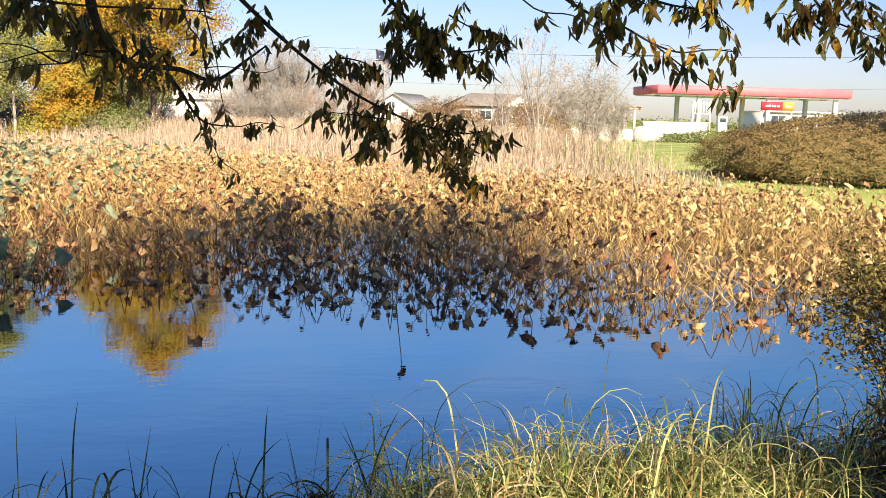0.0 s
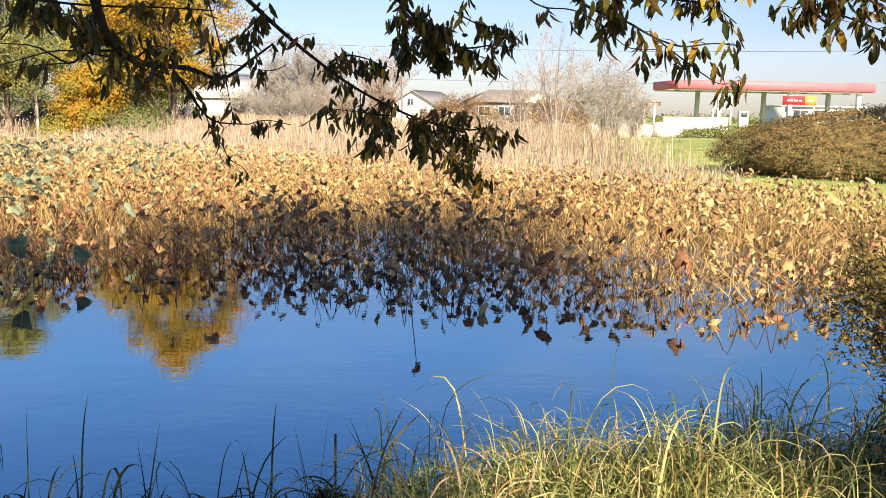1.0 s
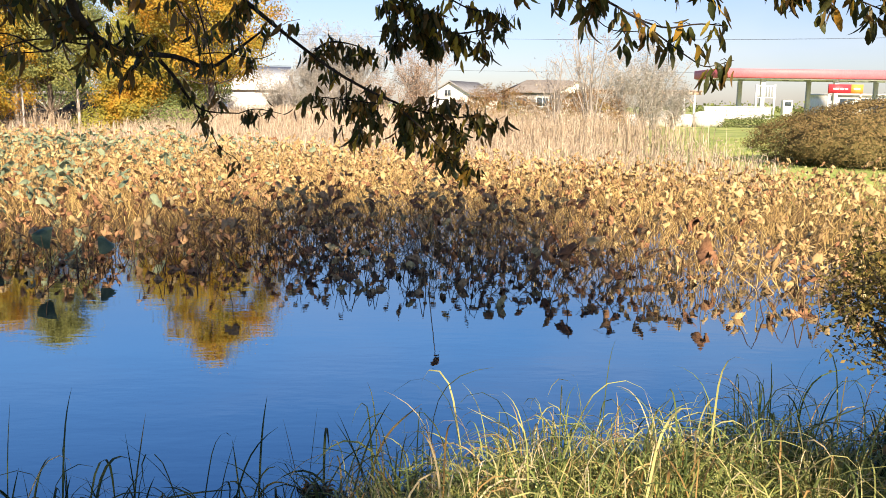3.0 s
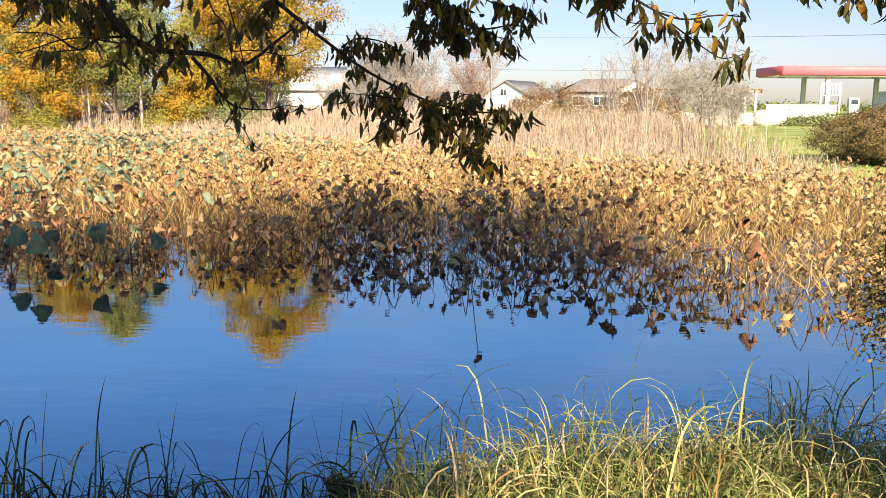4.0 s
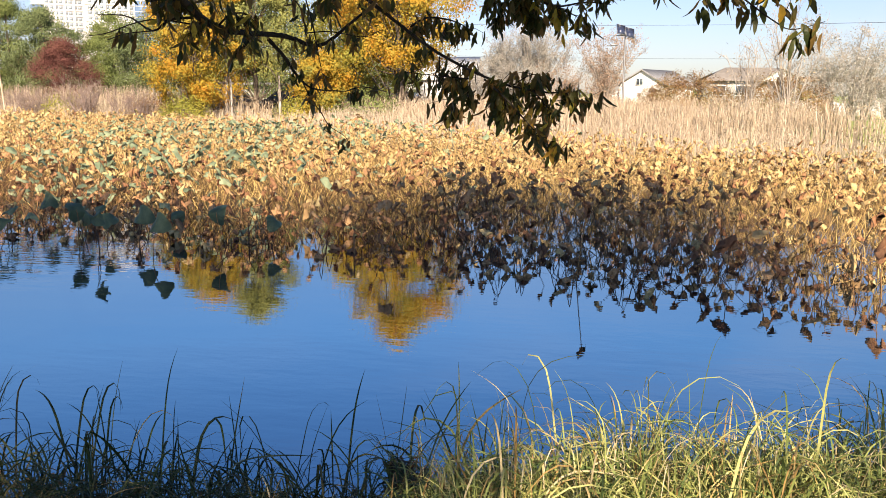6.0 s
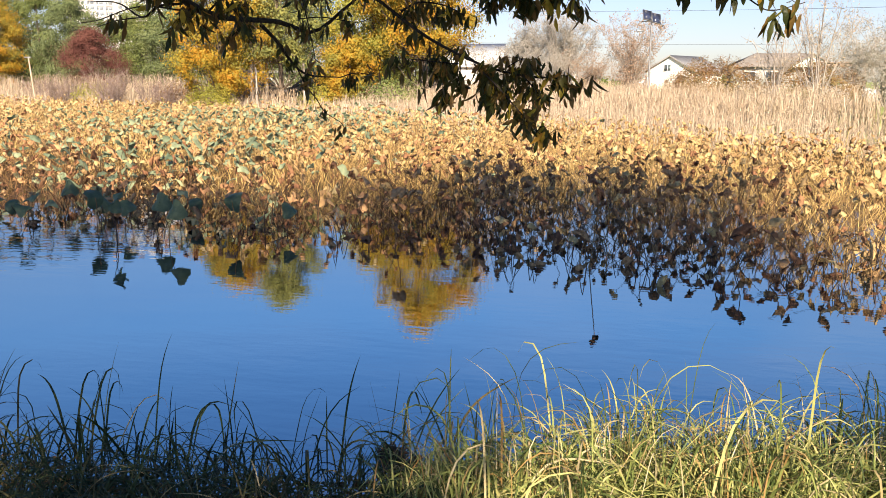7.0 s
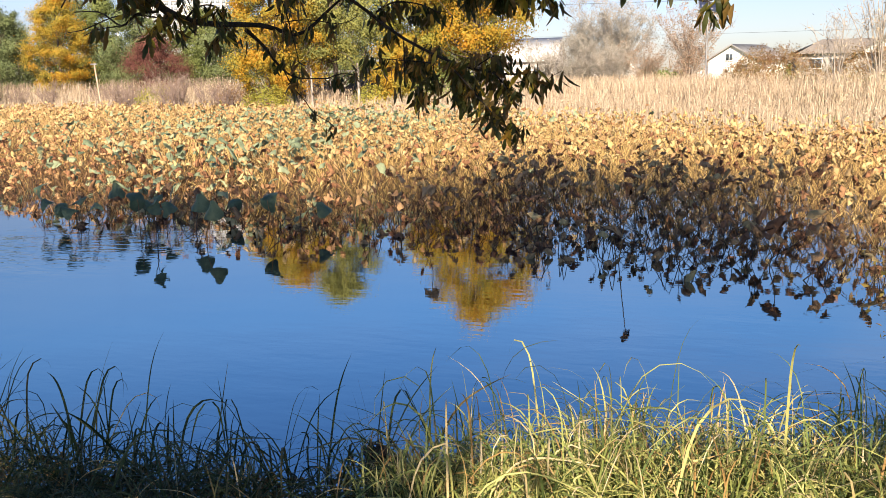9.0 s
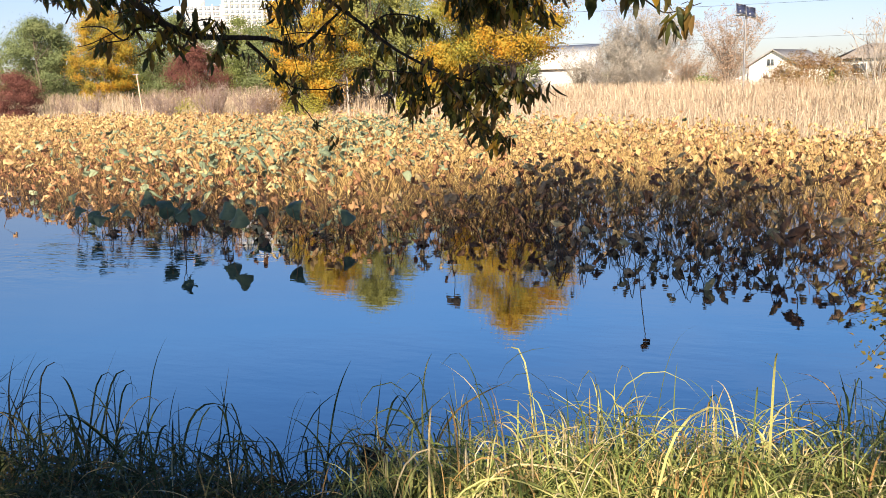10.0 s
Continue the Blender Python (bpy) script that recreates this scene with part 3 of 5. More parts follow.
for i in range(140):
    x, y = clumps[i % 38] + rng.normal(0, .2 + .35 * (i % 3 == 0), 2)
    y = max(y, np.interp(x, *NEAR) - .25)
    src = kinds[i % len(kinds)]
    m = pose(x, y, 0, 0, 0, rng.uniform(0, 360)) @ Matrix.Scale(rng.uniform(.8, 1.2), 4)
    (copy_thing(src, m) if i >= len(kinds) else src).matrix_basis = m
for i, (x, y) in enumerate([(-5.86, 8.97), (-5.1, 8.9), (-4.9, 9.15), (-3.95, 8.5), (-4.2, 9.95), (-4.55, 8.45), (-5.95, 8.6), (-3.4, 9.05), (-5.3, 9.3), (-4.4, 9.0), (-6.4, 9.3), (-4.75, 8.75), (-6.8, 9.2), (-7.2, 9.6), (-2.9, 9.4), (-6.3, 9.9)]):
    m = pose(x, y, 0, 0, 0, rng.uniform(-70, 70))
    (copy_thing(greenk[i % 6], m) if i >= 6 else greenk[i]).matrix_basis = m
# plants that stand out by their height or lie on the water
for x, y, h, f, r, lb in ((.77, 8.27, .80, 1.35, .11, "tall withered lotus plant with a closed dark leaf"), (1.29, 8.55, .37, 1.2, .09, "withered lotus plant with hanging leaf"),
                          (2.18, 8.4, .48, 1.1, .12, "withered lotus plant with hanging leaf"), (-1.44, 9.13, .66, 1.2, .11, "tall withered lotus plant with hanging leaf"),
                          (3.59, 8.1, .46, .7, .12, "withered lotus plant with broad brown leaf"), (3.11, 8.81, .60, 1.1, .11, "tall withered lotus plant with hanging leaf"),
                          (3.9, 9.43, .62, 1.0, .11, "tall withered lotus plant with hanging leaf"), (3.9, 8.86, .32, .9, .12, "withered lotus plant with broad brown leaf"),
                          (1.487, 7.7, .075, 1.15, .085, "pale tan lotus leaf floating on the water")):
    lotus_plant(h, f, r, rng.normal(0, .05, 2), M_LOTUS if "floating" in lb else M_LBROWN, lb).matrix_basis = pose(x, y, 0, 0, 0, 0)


# ---- reeds, grass ----
def blades(g, base, length, lean, width, curl=1.0, n=5):
    """Arching blades: base (k, 3), length, lean directions (k, 2)."""
    k = len(base)
    L = length[:, None]
    t = np.linspace(0, 1, n)[None]
    curl = np.broadcast_to(np.asarray(curl, float), (k,))[:, None]
    out = L * (t * .25 + curl * .75 * t ** 2.2)
    up = L * (t - .42 * curl * t ** 3)
    amt = np.linalg.norm(lean, axis=1)[:, None]
    lean, amt = lean / np.maximum(amt, 1), np.minimum(amt, 1.0)
    d = lean / (amt + 1e-9)
    c = np.stack([base[:, :1] + d[:, :1] * out * amt, base[:, 1:2] + d[:, 1:] * out * amt, base[:, 2:] + up * np.sqrt(np.clip(1 - .35 * amt ** 2, .2, 1))], -1)
    side = np.stack([-d[:, 1], d[:, 0], np.zeros(k)], -1)
    a = rng.uniform(-.9, .9, k)[:, None]
    side = side * np.cos(a) + np.stack([d[:, 0], d[:, 1], np.zeros(k)], -1) * np.sin(a)
    w = (width[:, None] * np.clip(1.15 - t ** 1.6, .06, 1))[..., None]
    v = np.stack([c - side[:, None] * w, c + side[:, None] * w], 2)
    f = [(2 * i, 2 * i + 1, 2 * i + 3, 2 * i + 2) for i in range(n - 1)]
    g.many(v.reshape(k, -1, 3), f)


def hooked(g, base, length, heading, tilt, fold, knee, width, n=11):
    """Grass blades that rise on a tilt and fold over at a knee: each keeps its width almost to the tip."""
    k = len(base)
    t = np.linspace(0, 1, n)[None]
    u = np.clip((t - knee[:, None] + .12) / .5, 0, 1)
    ang = tilt[:, None] * (.4 + .6 * t) + fold[:, None] * u * u * (3 - 2 * u)
    step = length[:, None] / (n - 1)
    out = np.cumsum(np.sin(ang), 1) * step
    up = np.cumsum(np.cos(ang), 1) * step
    d = np.stack([np.cos(heading), np.sin(heading)], -1)
    c = np.stack([base[:, :1] + d[:, :1] * out, base[:, 1:2] + d[:, 1:] * out, np.maximum(base[:, 2:] + up, base[:, 2:] + .005)], -1)
    a = rng.uniform(-.8, .8, (k, 1)) + rng.uniform(-.5, .5, (k, 1)) * t
    sx, cx = np.sin(a), np.cos(a)
    side = np.stack([-d[:, 1:] * cx + d[:, :1] * sx * np.cos(ang), d[:, :1] * cx + d[:, 1:] * sx * np.cos(ang), -sx * np.sin(ang)], -1)
    w = (width[:, None] * np.clip(.55 + 1.2 * t, 0, 1) * np.clip((1.02 - t ** 5), .08, 1))[..., None]
    v = np.stack([c - side * w, c + side * w], 2)
    g.many(v.reshape(k, -1, 3), [(2 * i, 2 * i + 1, 2 * i + 3, 2 * i + 2) for i in range(n - 1)])


reeds, plumes = Geo(), Geo()
for x0, x1, y0, y1, per, hh in ((-14, 10.5, 16, 34, 92, 1.42), (-13, 6, 34, 52, 42, 1.45), (-40, -6, 30, 46, 40, 1.2), (-75, -22, 42, 60, 30, 1.9)):
    n = int((x1 - x0) * (y1 - y0) * per)
    x, y = rng.uniform(x0, x1, n), rng.uniform(y0, y1, n)
    lo = np.interp(x, *FAR)
    d = y - lo + rng.normal(0, .5, n)
    lawn = (x > 8.4 - (y - 22) * .12) & (y > 14)
    patch = np.array([noise.noise((a * .35, b * .35, 3)) for a, b in zip(x, y)])
    keep = (d > -.6) & (d < np.where((x > -13) & (y > 24), 22, 7.5) + 5 * patch) & ~lawn & (rng.random(n) < .75 + .6 * patch)
    x, y = x[keep], y[keep]
    k = len(x)
    z = np.maximum(ground_z(x, y), -.1)
    base = np.stack([x, y, z], -1)
    H = hh * rng.uniform(.6, 1.12, k) * np.clip(.62 + (y - np.interp(x, *FAR)) * .16, .55, 1.05)
    lean = rng.normal(0, .13, (k, 2)) + [.03, 0]
    blades(reeds, base, H, lean, np.full(k, .0075) + (y > 34) * .003, .5, 3)
    lf = base + np.stack([lean[:, 0] * 0, lean[:, 1] * 0, H * rng.uniform(.15, .6, k)], -1)
    blades(reeds, lf, H * rng.uniform(.3, .6, k), rng.normal(0, .45, (k, 2)), np.full(k, .008) + (y > 34) * .004, 1.0, 3)
    p = rng.random(k) < .25
    tip = base[p] + np.stack([lean[p, 0] * H[p] * .6, lean[p, 1] * H[p] * .6, H[p] * .75], -1)
    flecks(plumes, np.repeat(tip, 3, 0) + rng.normal(0, .015, (p.sum() * 3, 3)), .075, -.8, .3)
reed_bed = thing("reed_bed", (0, 0, 0), "tall straw-coloured dry reeds along the far bank", "reeds", kind="stuff")
tagged(part("reed_stems", reeds, M_REED, reed_bed), kind="stuff")
tagged(part("reed_plumes", plumes, M_REED, reed_bed), kind="stuff")

# grass on the near bank: clumps of arching blades
sunny, sedge, straw = Geo(), Geo(), Geo()


def bank_spot(x0, x1, spread):
    x = rng.uniform(x0, x1)
    edge = np.interp(x, [p[0] for p in POND[2:9]], [p[1] for p in POND[2:9]])
    y = edge - abs(rng.normal(0, spread)) + .12
    return x, y, max(height_at(x, y), -.02)


def tuft(g, x, y, z, k, spread, length, width, fold, tilt=.5, spray=1.0, n=12):
    b = np.stack([x + rng.normal(0, spread, k), y + rng.normal(0, spread, k), np.full(k, z)], -1)
    hd = rng.uniform(0, 6.28) + rng.normal(0, spray, k)
    hooked(g, b, length, hd, np.abs(rng.normal(tilt, .28, k)), fold, rng.uniform(.2, .75, k), width, n)


# lush tufts in the sun: a fine tangle below, long arching blades and straw above
for i in range(390):
    x, y, z = bank_spot(.3, 2.5, .5)
    if x < .9 and rng.random() < .45:
        continue
    k = int(rng.integers(18, 32))
    tuft(sunny, x, y, z, k, .09, rng.uniform(.13, .41, k), rng.uniform(.0018, .0044, k), rng.uniform(.3, 2.2, k), .85, 2, 8)
    k = int(rng.integers(2, 6))
    tuft(sunny, x, y, z, k, .05, .34 + .30 * rng.random(k) + .3 * rng.random(k) ** 5, rng.uniform(.0018, .0046, k), rng.uniform(.9, 3.0, k), .5)
    k = int(rng.integers(1, 4))
    tuft(straw, x, y, z, k, .06, rng.uniform(.28, .70, k), rng.uniform(.0015, .0040, k), rng.uniform(.8, 3.0, k), .55, 2)
# thin sedge, its green darkened for the shade, with a flattened mat below
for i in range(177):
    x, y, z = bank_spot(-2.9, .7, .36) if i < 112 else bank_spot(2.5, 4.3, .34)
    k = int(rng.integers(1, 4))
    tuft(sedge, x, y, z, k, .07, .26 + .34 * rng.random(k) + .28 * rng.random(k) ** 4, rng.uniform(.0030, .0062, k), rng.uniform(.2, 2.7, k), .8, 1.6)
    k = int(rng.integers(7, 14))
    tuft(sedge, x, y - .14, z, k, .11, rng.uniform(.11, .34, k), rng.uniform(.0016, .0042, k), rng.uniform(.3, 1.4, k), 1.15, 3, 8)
    if rng.random() < .3:
        tuft(straw, x, y, z, 1, .05, rng.uniform(.35, .55, 1), rng.uniform(.002, .0035, 1), rng.uniform(1.0, 2.6, 1))
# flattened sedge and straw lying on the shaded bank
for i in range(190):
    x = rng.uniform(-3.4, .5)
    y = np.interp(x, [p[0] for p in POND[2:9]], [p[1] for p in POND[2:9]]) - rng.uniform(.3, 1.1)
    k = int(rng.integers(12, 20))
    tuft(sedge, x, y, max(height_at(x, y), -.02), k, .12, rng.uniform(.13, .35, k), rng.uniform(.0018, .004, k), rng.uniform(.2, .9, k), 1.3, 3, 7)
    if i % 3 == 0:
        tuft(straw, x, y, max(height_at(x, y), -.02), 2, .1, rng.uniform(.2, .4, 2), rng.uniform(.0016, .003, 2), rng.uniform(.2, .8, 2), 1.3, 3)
# taller single blades standing in loose groups at the water, some broken over
shared, rng = rng, np.random.default_rng(91)
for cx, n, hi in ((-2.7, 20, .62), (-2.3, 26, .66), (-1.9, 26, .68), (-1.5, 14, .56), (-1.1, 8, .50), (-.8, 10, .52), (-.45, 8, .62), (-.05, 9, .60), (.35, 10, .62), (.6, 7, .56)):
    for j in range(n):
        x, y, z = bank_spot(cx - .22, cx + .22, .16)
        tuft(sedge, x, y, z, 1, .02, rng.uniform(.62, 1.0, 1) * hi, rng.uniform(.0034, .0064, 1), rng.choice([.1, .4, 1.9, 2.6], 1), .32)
rng = shared
bank_grass = thing("bank_grass", (0, 0, 0), "long arching yellow-green grass on the near bank", "grass", kind="stuff")
tagged(part("grass_blades", sunny, M_BLADE, bank_grass), kind="stuff")
tagged(part("straw_blades", straw, M_STRAW, bank_grass), kind="stuff")
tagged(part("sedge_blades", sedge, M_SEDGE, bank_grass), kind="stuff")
litter = Geo()
for i in range(1500):
    x, y, z = bank_spot(-2.6, 3.4, .3)
    flecks(litter, np.array([[x, y, max(z, .0) + rng.uniform(.01, .05)]]), .05, .0, .6, np.array([[rng.normal(0, .3), rng.normal(0, .3), 1]]))
leaf_litter = part("leaf_litter", litter, M_LITTER, None, "brown fallen leaves lying on the bank")
tagged(leaf_litter, category="leaf litter", kind="stuff")
lawn_g = Geo()
n = 15000
x, y = rng.uniform(7, 22, n), rng.uniform(15.5, 40, n)
keep = (ground_z(x, y) > .2) & ((x > 8.4 - (y - 22) * .12) | (y < 19))
x, y = x[keep], y[keep]
blades(lawn_g, np.stack([x, y, ground_z(x, y)], -1), rng.uniform(.05, .16, len(x)), rng.normal(0, .4, (len(x), 2)), np.full(len(x), .008), 1, 3)
lawn_grass = part("lawn_grass", lawn_g, M_LAWN, None, "short green lawn grass beside the hedge")
tagged(lawn_grass, category="grass", kind="stuff")


# ---- trees ----
def broadleaf(name, x, y, h, w, leafmat, label, leaves=9000, size=.16, trunk=.16, low=.18, bark=None, seed=1, lobes=70, shape=1.0, category="tree"):
    """Trunk, forked limbs and a ragged crown of leaf clumps with gaps."""
    r = np.random.default_rng(seed)
    z = height_at(x, y)
    t = thing(name, (x, y, z), label, category)
    tg, cg = Geo(), Geo()
    lean = r.normal(0, .03 * h, 2)
    spine = smooth_line([(0, 0, -.2), (lean[0] * .3, lean[1] * .3, h * .3), (lean[0], lean[1], h * .62), (lean[0] * 1.2, lean[1], h * .93)], 9)
    tube(tg, spine, trunk, trunk * .2, 7)
    cen = []
    for i in range(lobes):
        u = r.uniform(low, 1.0)
        prof = (math.sin(math.pi * min(1, (u - low) / (1 - low) * .86 + .14)) ** .7) * shape if u < .999 else .1
        a, q = r.uniform(0, 6.28), math.sqrt(r.uniform(.05, 1))
        c = np.array([math.cos(a) * q * w * .5 * prof + lean[0] * u, math.sin(a) * q * w * .5 * prof, u * h * r.uniform(.96, 1.03)])
        cen.append(c)
        s = spine[int(np.clip(u * .75, 0, .99) * 8)]
        if i % 2 == 0:
            m = (s + c) / 2 + np.array([0, 0, -.04 * h])
            tube(tg, smooth_line([s, m, c], 5), trunk * .28 * (1 - u * .6), .01, 4)
    cen = np.array(cen)
    per = leaves // lobes
    rad = .20 * w / math.sqrt(lobes / 14)
    pts = (cen[:, None] + r.normal(0, 1, (lobes, per, 3)) * np.array([rad, rad, rad * .62]) * r.uniform(.55, 1.25, (lobes, 1, 1))).reshape(-1, 3)
    nrm = (pts.reshape(lobes, per, 3) - cen[:, None]).reshape(-1, 3) / rad + .35 * (pts - [0, 0, h * .5]) / (w * .5)
    ok = pts[:, 2] > .05 * h
    flecks(cg, pts[ok], size, .3, .6, nrm[ok])
    part("trunk", tg, bark or M_BARK, t, smooth=True)
    part("crown", cg, leafmat, t)
    return t


def pine(name, x, y, h, w, label, seed=1, leafmat=None, low=.25, n=9000):
    r = np.random.default_rng(seed)
    t = thing(name, (x, y, height_at(x, y)), label, "pine tree")
    tg, cg = Geo(), Geo()
    tube(tg, smooth_line([(0, 0, -.2), (.1, 0, h * .4), (0, .1, h * .97)], 8), .17, .03, 7)
    pts = []
    nb = 46
    for i in range(nb):
        u = low + (1 - low) * (i / nb) ** .9
        R = w * .5 * (1 - ((u - low) / (1 - low)) ** 1.4) * r.uniform(.6, 1.15) + .25
        a = r.uniform(0, 6.28)
        s = np.array([0, 0, u * h])
        e = np.array([math.cos(a) * R, math.sin(a) * R, u * h + r.uniform(-.1, .35)])
        line = bend(s, e, .12, .04, 5)
        tube(tg, line, .045, .012, 4)
        k = n // nb
        q = r.uniform(.25, 1.05, k)[:, None]
        pts.append(s + (e - s) * q + r.normal(0, 1, (k, 3)) * np.array([.3, .3, .17]) * (.5 + .5 * R / (w * .5)))
    flecks(cg, np.concatenate(pts), .16, .0, .2)
    part("trunk", tg, M_BARK, t, smooth=True)
    part("crown", cg, leafmat or M_PINE, t)
    return t


def bare_tree(name, x, y, h, w, leafmat, label, seed=1, leaves=1500, size=.09, bark=None, stems=5):
    """Upright shrub or sapling with many fine twigs and few leaves."""
    r = np.random.default_rng(seed)
    t = thing(name, (x, y, height_at(x, y)), label, "shrub")
    tg, cg, tips = Geo(), Geo(), []
    for i in range(stems):
        a = r.uniform(0, 6.28)
        e = np.array([math.cos(a) * w * .33 * r.uniform(.2, 1), math.sin(a) * w * .33 * r.uniform(.2, 1), h * r.uniform(.58, 1)])
        line = smooth_line([(r.normal(0, .08), r.normal(0, .08), -.1), e * [.35, .35, .5] + r.normal(0, .05, 3), e], 7)
        tube(tg, line, .012 * h ** .8, .006, 4)
        for j in range(11):
            u = r.uniform(.2, .97)
            s = line[int(u * 6)]
            d = np.array([r.normal(0, .5), r.normal(0, .5), r.uniform(.4, 1.1)])
            f = s + d / np.linalg.norm(d) * h * r.uniform(.12, .32) * (1.15 - u * .6)
            tw = bend(s, f, -.03, .02, 4)
            tube(tg, tw, .009, .004, 3)
            tips.append(tw[1:])
            for q in range(4):
                d2 = d + r.normal(0, .45, 3)
                s2 = tw[r.integers(1, 4)]
                f2 = s2 + d2 / np.linalg.norm(d2) * h * r.uniform(.05, .13)
                tube(tg, [s2, (s2 + f2) / 2 + r.normal(0, .01, 3), f2], .006, .003, 3)
                tips.append(np.stack([s2 * .5 + f2 * .5, f2]))
    tips = np.concatenate(tips)
    if leaves:
        p = tips[r.integers(0, len(tips), leaves)] + r.normal(0, min(.10, .03 * h), (leaves, 3))
        flecks(cg, p, size)
        part("foliage", cg, leafmat, t)
    tagged(part("branchwork", tg, bark or M_PALEBARK, t), kind="stuff")
    return t


def bush(name, x, y, h, w, leafmat, label, seed=1, leaves=5000, size=.1, d=None, category="bush"):
    """Rounded bush: many leaves over an uneven mound with twigs inside."""
    r = np.random.default_rng(seed)
    d = d or w
    t = thing(name, (x, y, height_at(x, y)), label, category)
    tg, cg = Geo(), Geo()
    th, u = r.uniform(0, 6.28, leaves), r.uniform(-.1, 1, leaves)
    rr = np.sqrt(np.clip(1 - u ** 2, .05, 1))
    q = r.uniform(.72, 1.05, leaves) ** .6
    lump = 1 + .13 * np.sin(3 * th + seed) * (1 - u) + .1 * np.sin(5 * th + 4 * u + seed * 2)
    p = np.stack([np.cos(th) * rr * w / 2 * q * lump, np.sin(th) * rr * d / 2 * q * lump, np.clip(u, 0, 1) * h * q * lump + .1 * h], -1)
    flecks(cg, p, size, .2, .6, p * [1, 1, 1.4])
    for i in range(14):
        e = p[r.integers(0, leaves)] * .9
        tube(tg, smooth_line([(r.normal(0, .1), r.normal(0, .1), -.1), e * [.4, .4, .5], e], 5), .025 * h ** .5, .006, 4)
    tagged(part("branchwork", tg, M_BARK, t), kind="stuff")
    part("foliage", cg, leafmat, t)
    return t


broadleaf("yellow_tree", -20.5, 43.5, 10.0, 5.7, M_YELLOW, "tall tree with bright yellow-orange autumn leaves", 46000, .122, .15, .14, seed=3, lobes=150)
broadleaf("yellow_tree", -9.25, 44.5, 10.9, 7.7, M_YELLOW, "broad tree with golden yellow autumn leaves", 56000, .128, .2, .25, seed=5, lobes=190)
broadleaf("yellow_tree", -12.4, 47, 8.5, 5.5, M_YGREEN, "tree with yellow-green autumn leaves", 30000, .115, .15, .1, seed=8, lobes=100)
broadleaf("pine_tree", -17.9, 45.8, 10.5, 5.6, M_OLIVE, "olive-green pine tree behind the pond", 42000, .12, .17, .2, seed=4, lobes=150, category="pine tree")
pine("pine_tree", -24.5, 50, 10.5, 5.0, "grey-green pine tree among yellow trees", 9, n=24000)
bush("yellow_bush", -19.6, 40.6, 1.9, 2.9, M_YGREEN, "low yellow-green bush at the far bank", 21, 6000, .10)
broadleaf("yellow_tree", -13.2, 43.6, 3.4, 3.2, M_YELLOW, "low yellow tree below the taller ones", 22000, .12, .08, .1, seed=11, lobes=60)
bush("green_bush", -10.6, 42.6, 1.5, 3.4, M_GREEN, "dark green undergrowth below the yellow trees", 22, 3000, .12)
bush("green_bush", -14.6, 43, 1.3, 2.4, M_YGREEN, "yellow-green undergrowth below the trees", 23, 2200, .11)
bush("russet_bush", -22.6, 43, 2.0, 3.2, M_BROWNBUSH, "russet brown bush at the far bank", 24, 3000, .11)
broadleaf("red_maple", -36.2, 55.5, 4.6, 4.2, M_RED, "low spreading dark red maple", 30000, .085, .1, .2, seed=31, lobes=60)
broadleaf("red_maple", -47.8, 49.5, 4.0, 4.2, M_RED, "broad dark red maple behind the reeds", 30000, .085, .1, .2, seed=32, lobes=60)
broadleaf("yellow_tree", -48.2, 60, 8.6, 5.6, M_YELLOW, "orange-yellow tree behind the reeds", 36000, .12, .16, .08, seed=33, lobes=128)
broadleaf("green_tree", -53.0, 58, 7.6, 6.2, M_PINE, "spreading soft green conifer", 34000, .13, .16, .04, seed=34, lobes=128)
broadleaf("green_tree", -46.6, 64, 8.6, 6.0, M_GREEN, "dense green tree behind the reeds", 34000, .13, .14, .03, seed=35, lobes=112)
broadleaf("green_tree", -42.0, 62, 7.4, 6.5, M_PINE, "grey-green conifer behind a low red maple", 34000, .13, .14, .03, seed=36, lobes=112)
broadleaf("green_tree", -38.6, 66, 7.2, 6.5, M_GREEN, "dark green conifer behind a low red maple", 34000, .13, .14, .03, seed=39, lobes=112)
broadleaf("green_tree", -33.0, 62, 6.6, 6.4, M_PINE, "grey-green tree beside a low red maple", 30000, .13, .14, .03, seed=40, lobes=112)
broadleaf("green_tree", -52.5, 67, 8.6, 7.0, M_PINE, "tall soft green conifer behind yellow leaves", 24000, .15, .16, .03, seed=55, lobes=112)
broadleaf("green_tree", -22.6, 63, 9.4, 6.5, M_PINE, "grey-green pine between the yellow trees", 24000, .15, .16, .06, seed=56, lobes=112)
broadleaf("yellow_tree", -30, 66, 8.0, 6.0, M_YGREEN, "yellow-green tree behind a pine", 8000, .2, .14, .1, seed=41, lobes=96)
broadleaf("green_tree", -27, 66, 8.6, 7, M_GREEN, "tall dark green tree behind the yellow trees", 20000, .15, .18, .05, seed=42, lobes=128)
broadleaf("yellow_tree", -18.5, 68, 10.5, 8, M_YGREEN, "tall yellow-green tree behind the pine", 24000, .15, .18, .06, seed=43, lobes=144)
broadleaf("green_tree", -15.6, 66, 9.0, 6.5, M_GREEN, "tall green tree behind the golden tree", 18000, .15, .18, .05, seed=44, lobes=128)
pine("pine_tree", -56, 64, 7.5, 6.0, "dark green conifer at the pond's far corner", 37, low=.08)
broadleaf("green_tree", -60, 58, 5.5, 7, M_GREEN, "dark green spreading tree at the pond's corner", 8000, .2, .14, .05, seed=38, lobes=96)
broadleaf("green_tree", -63, 69, 8.2, 9, M_GREEN, "dark green spreading tree behind the pond", 16000, .16, .18, .05, seed=46, lobes=110)
broadleaf("green_tree", -71, 62, 8.0, 9, M_PINE, "soft green spreading tree behind the pond", 16000, .16, .18, .05, seed=47, lobes=110)
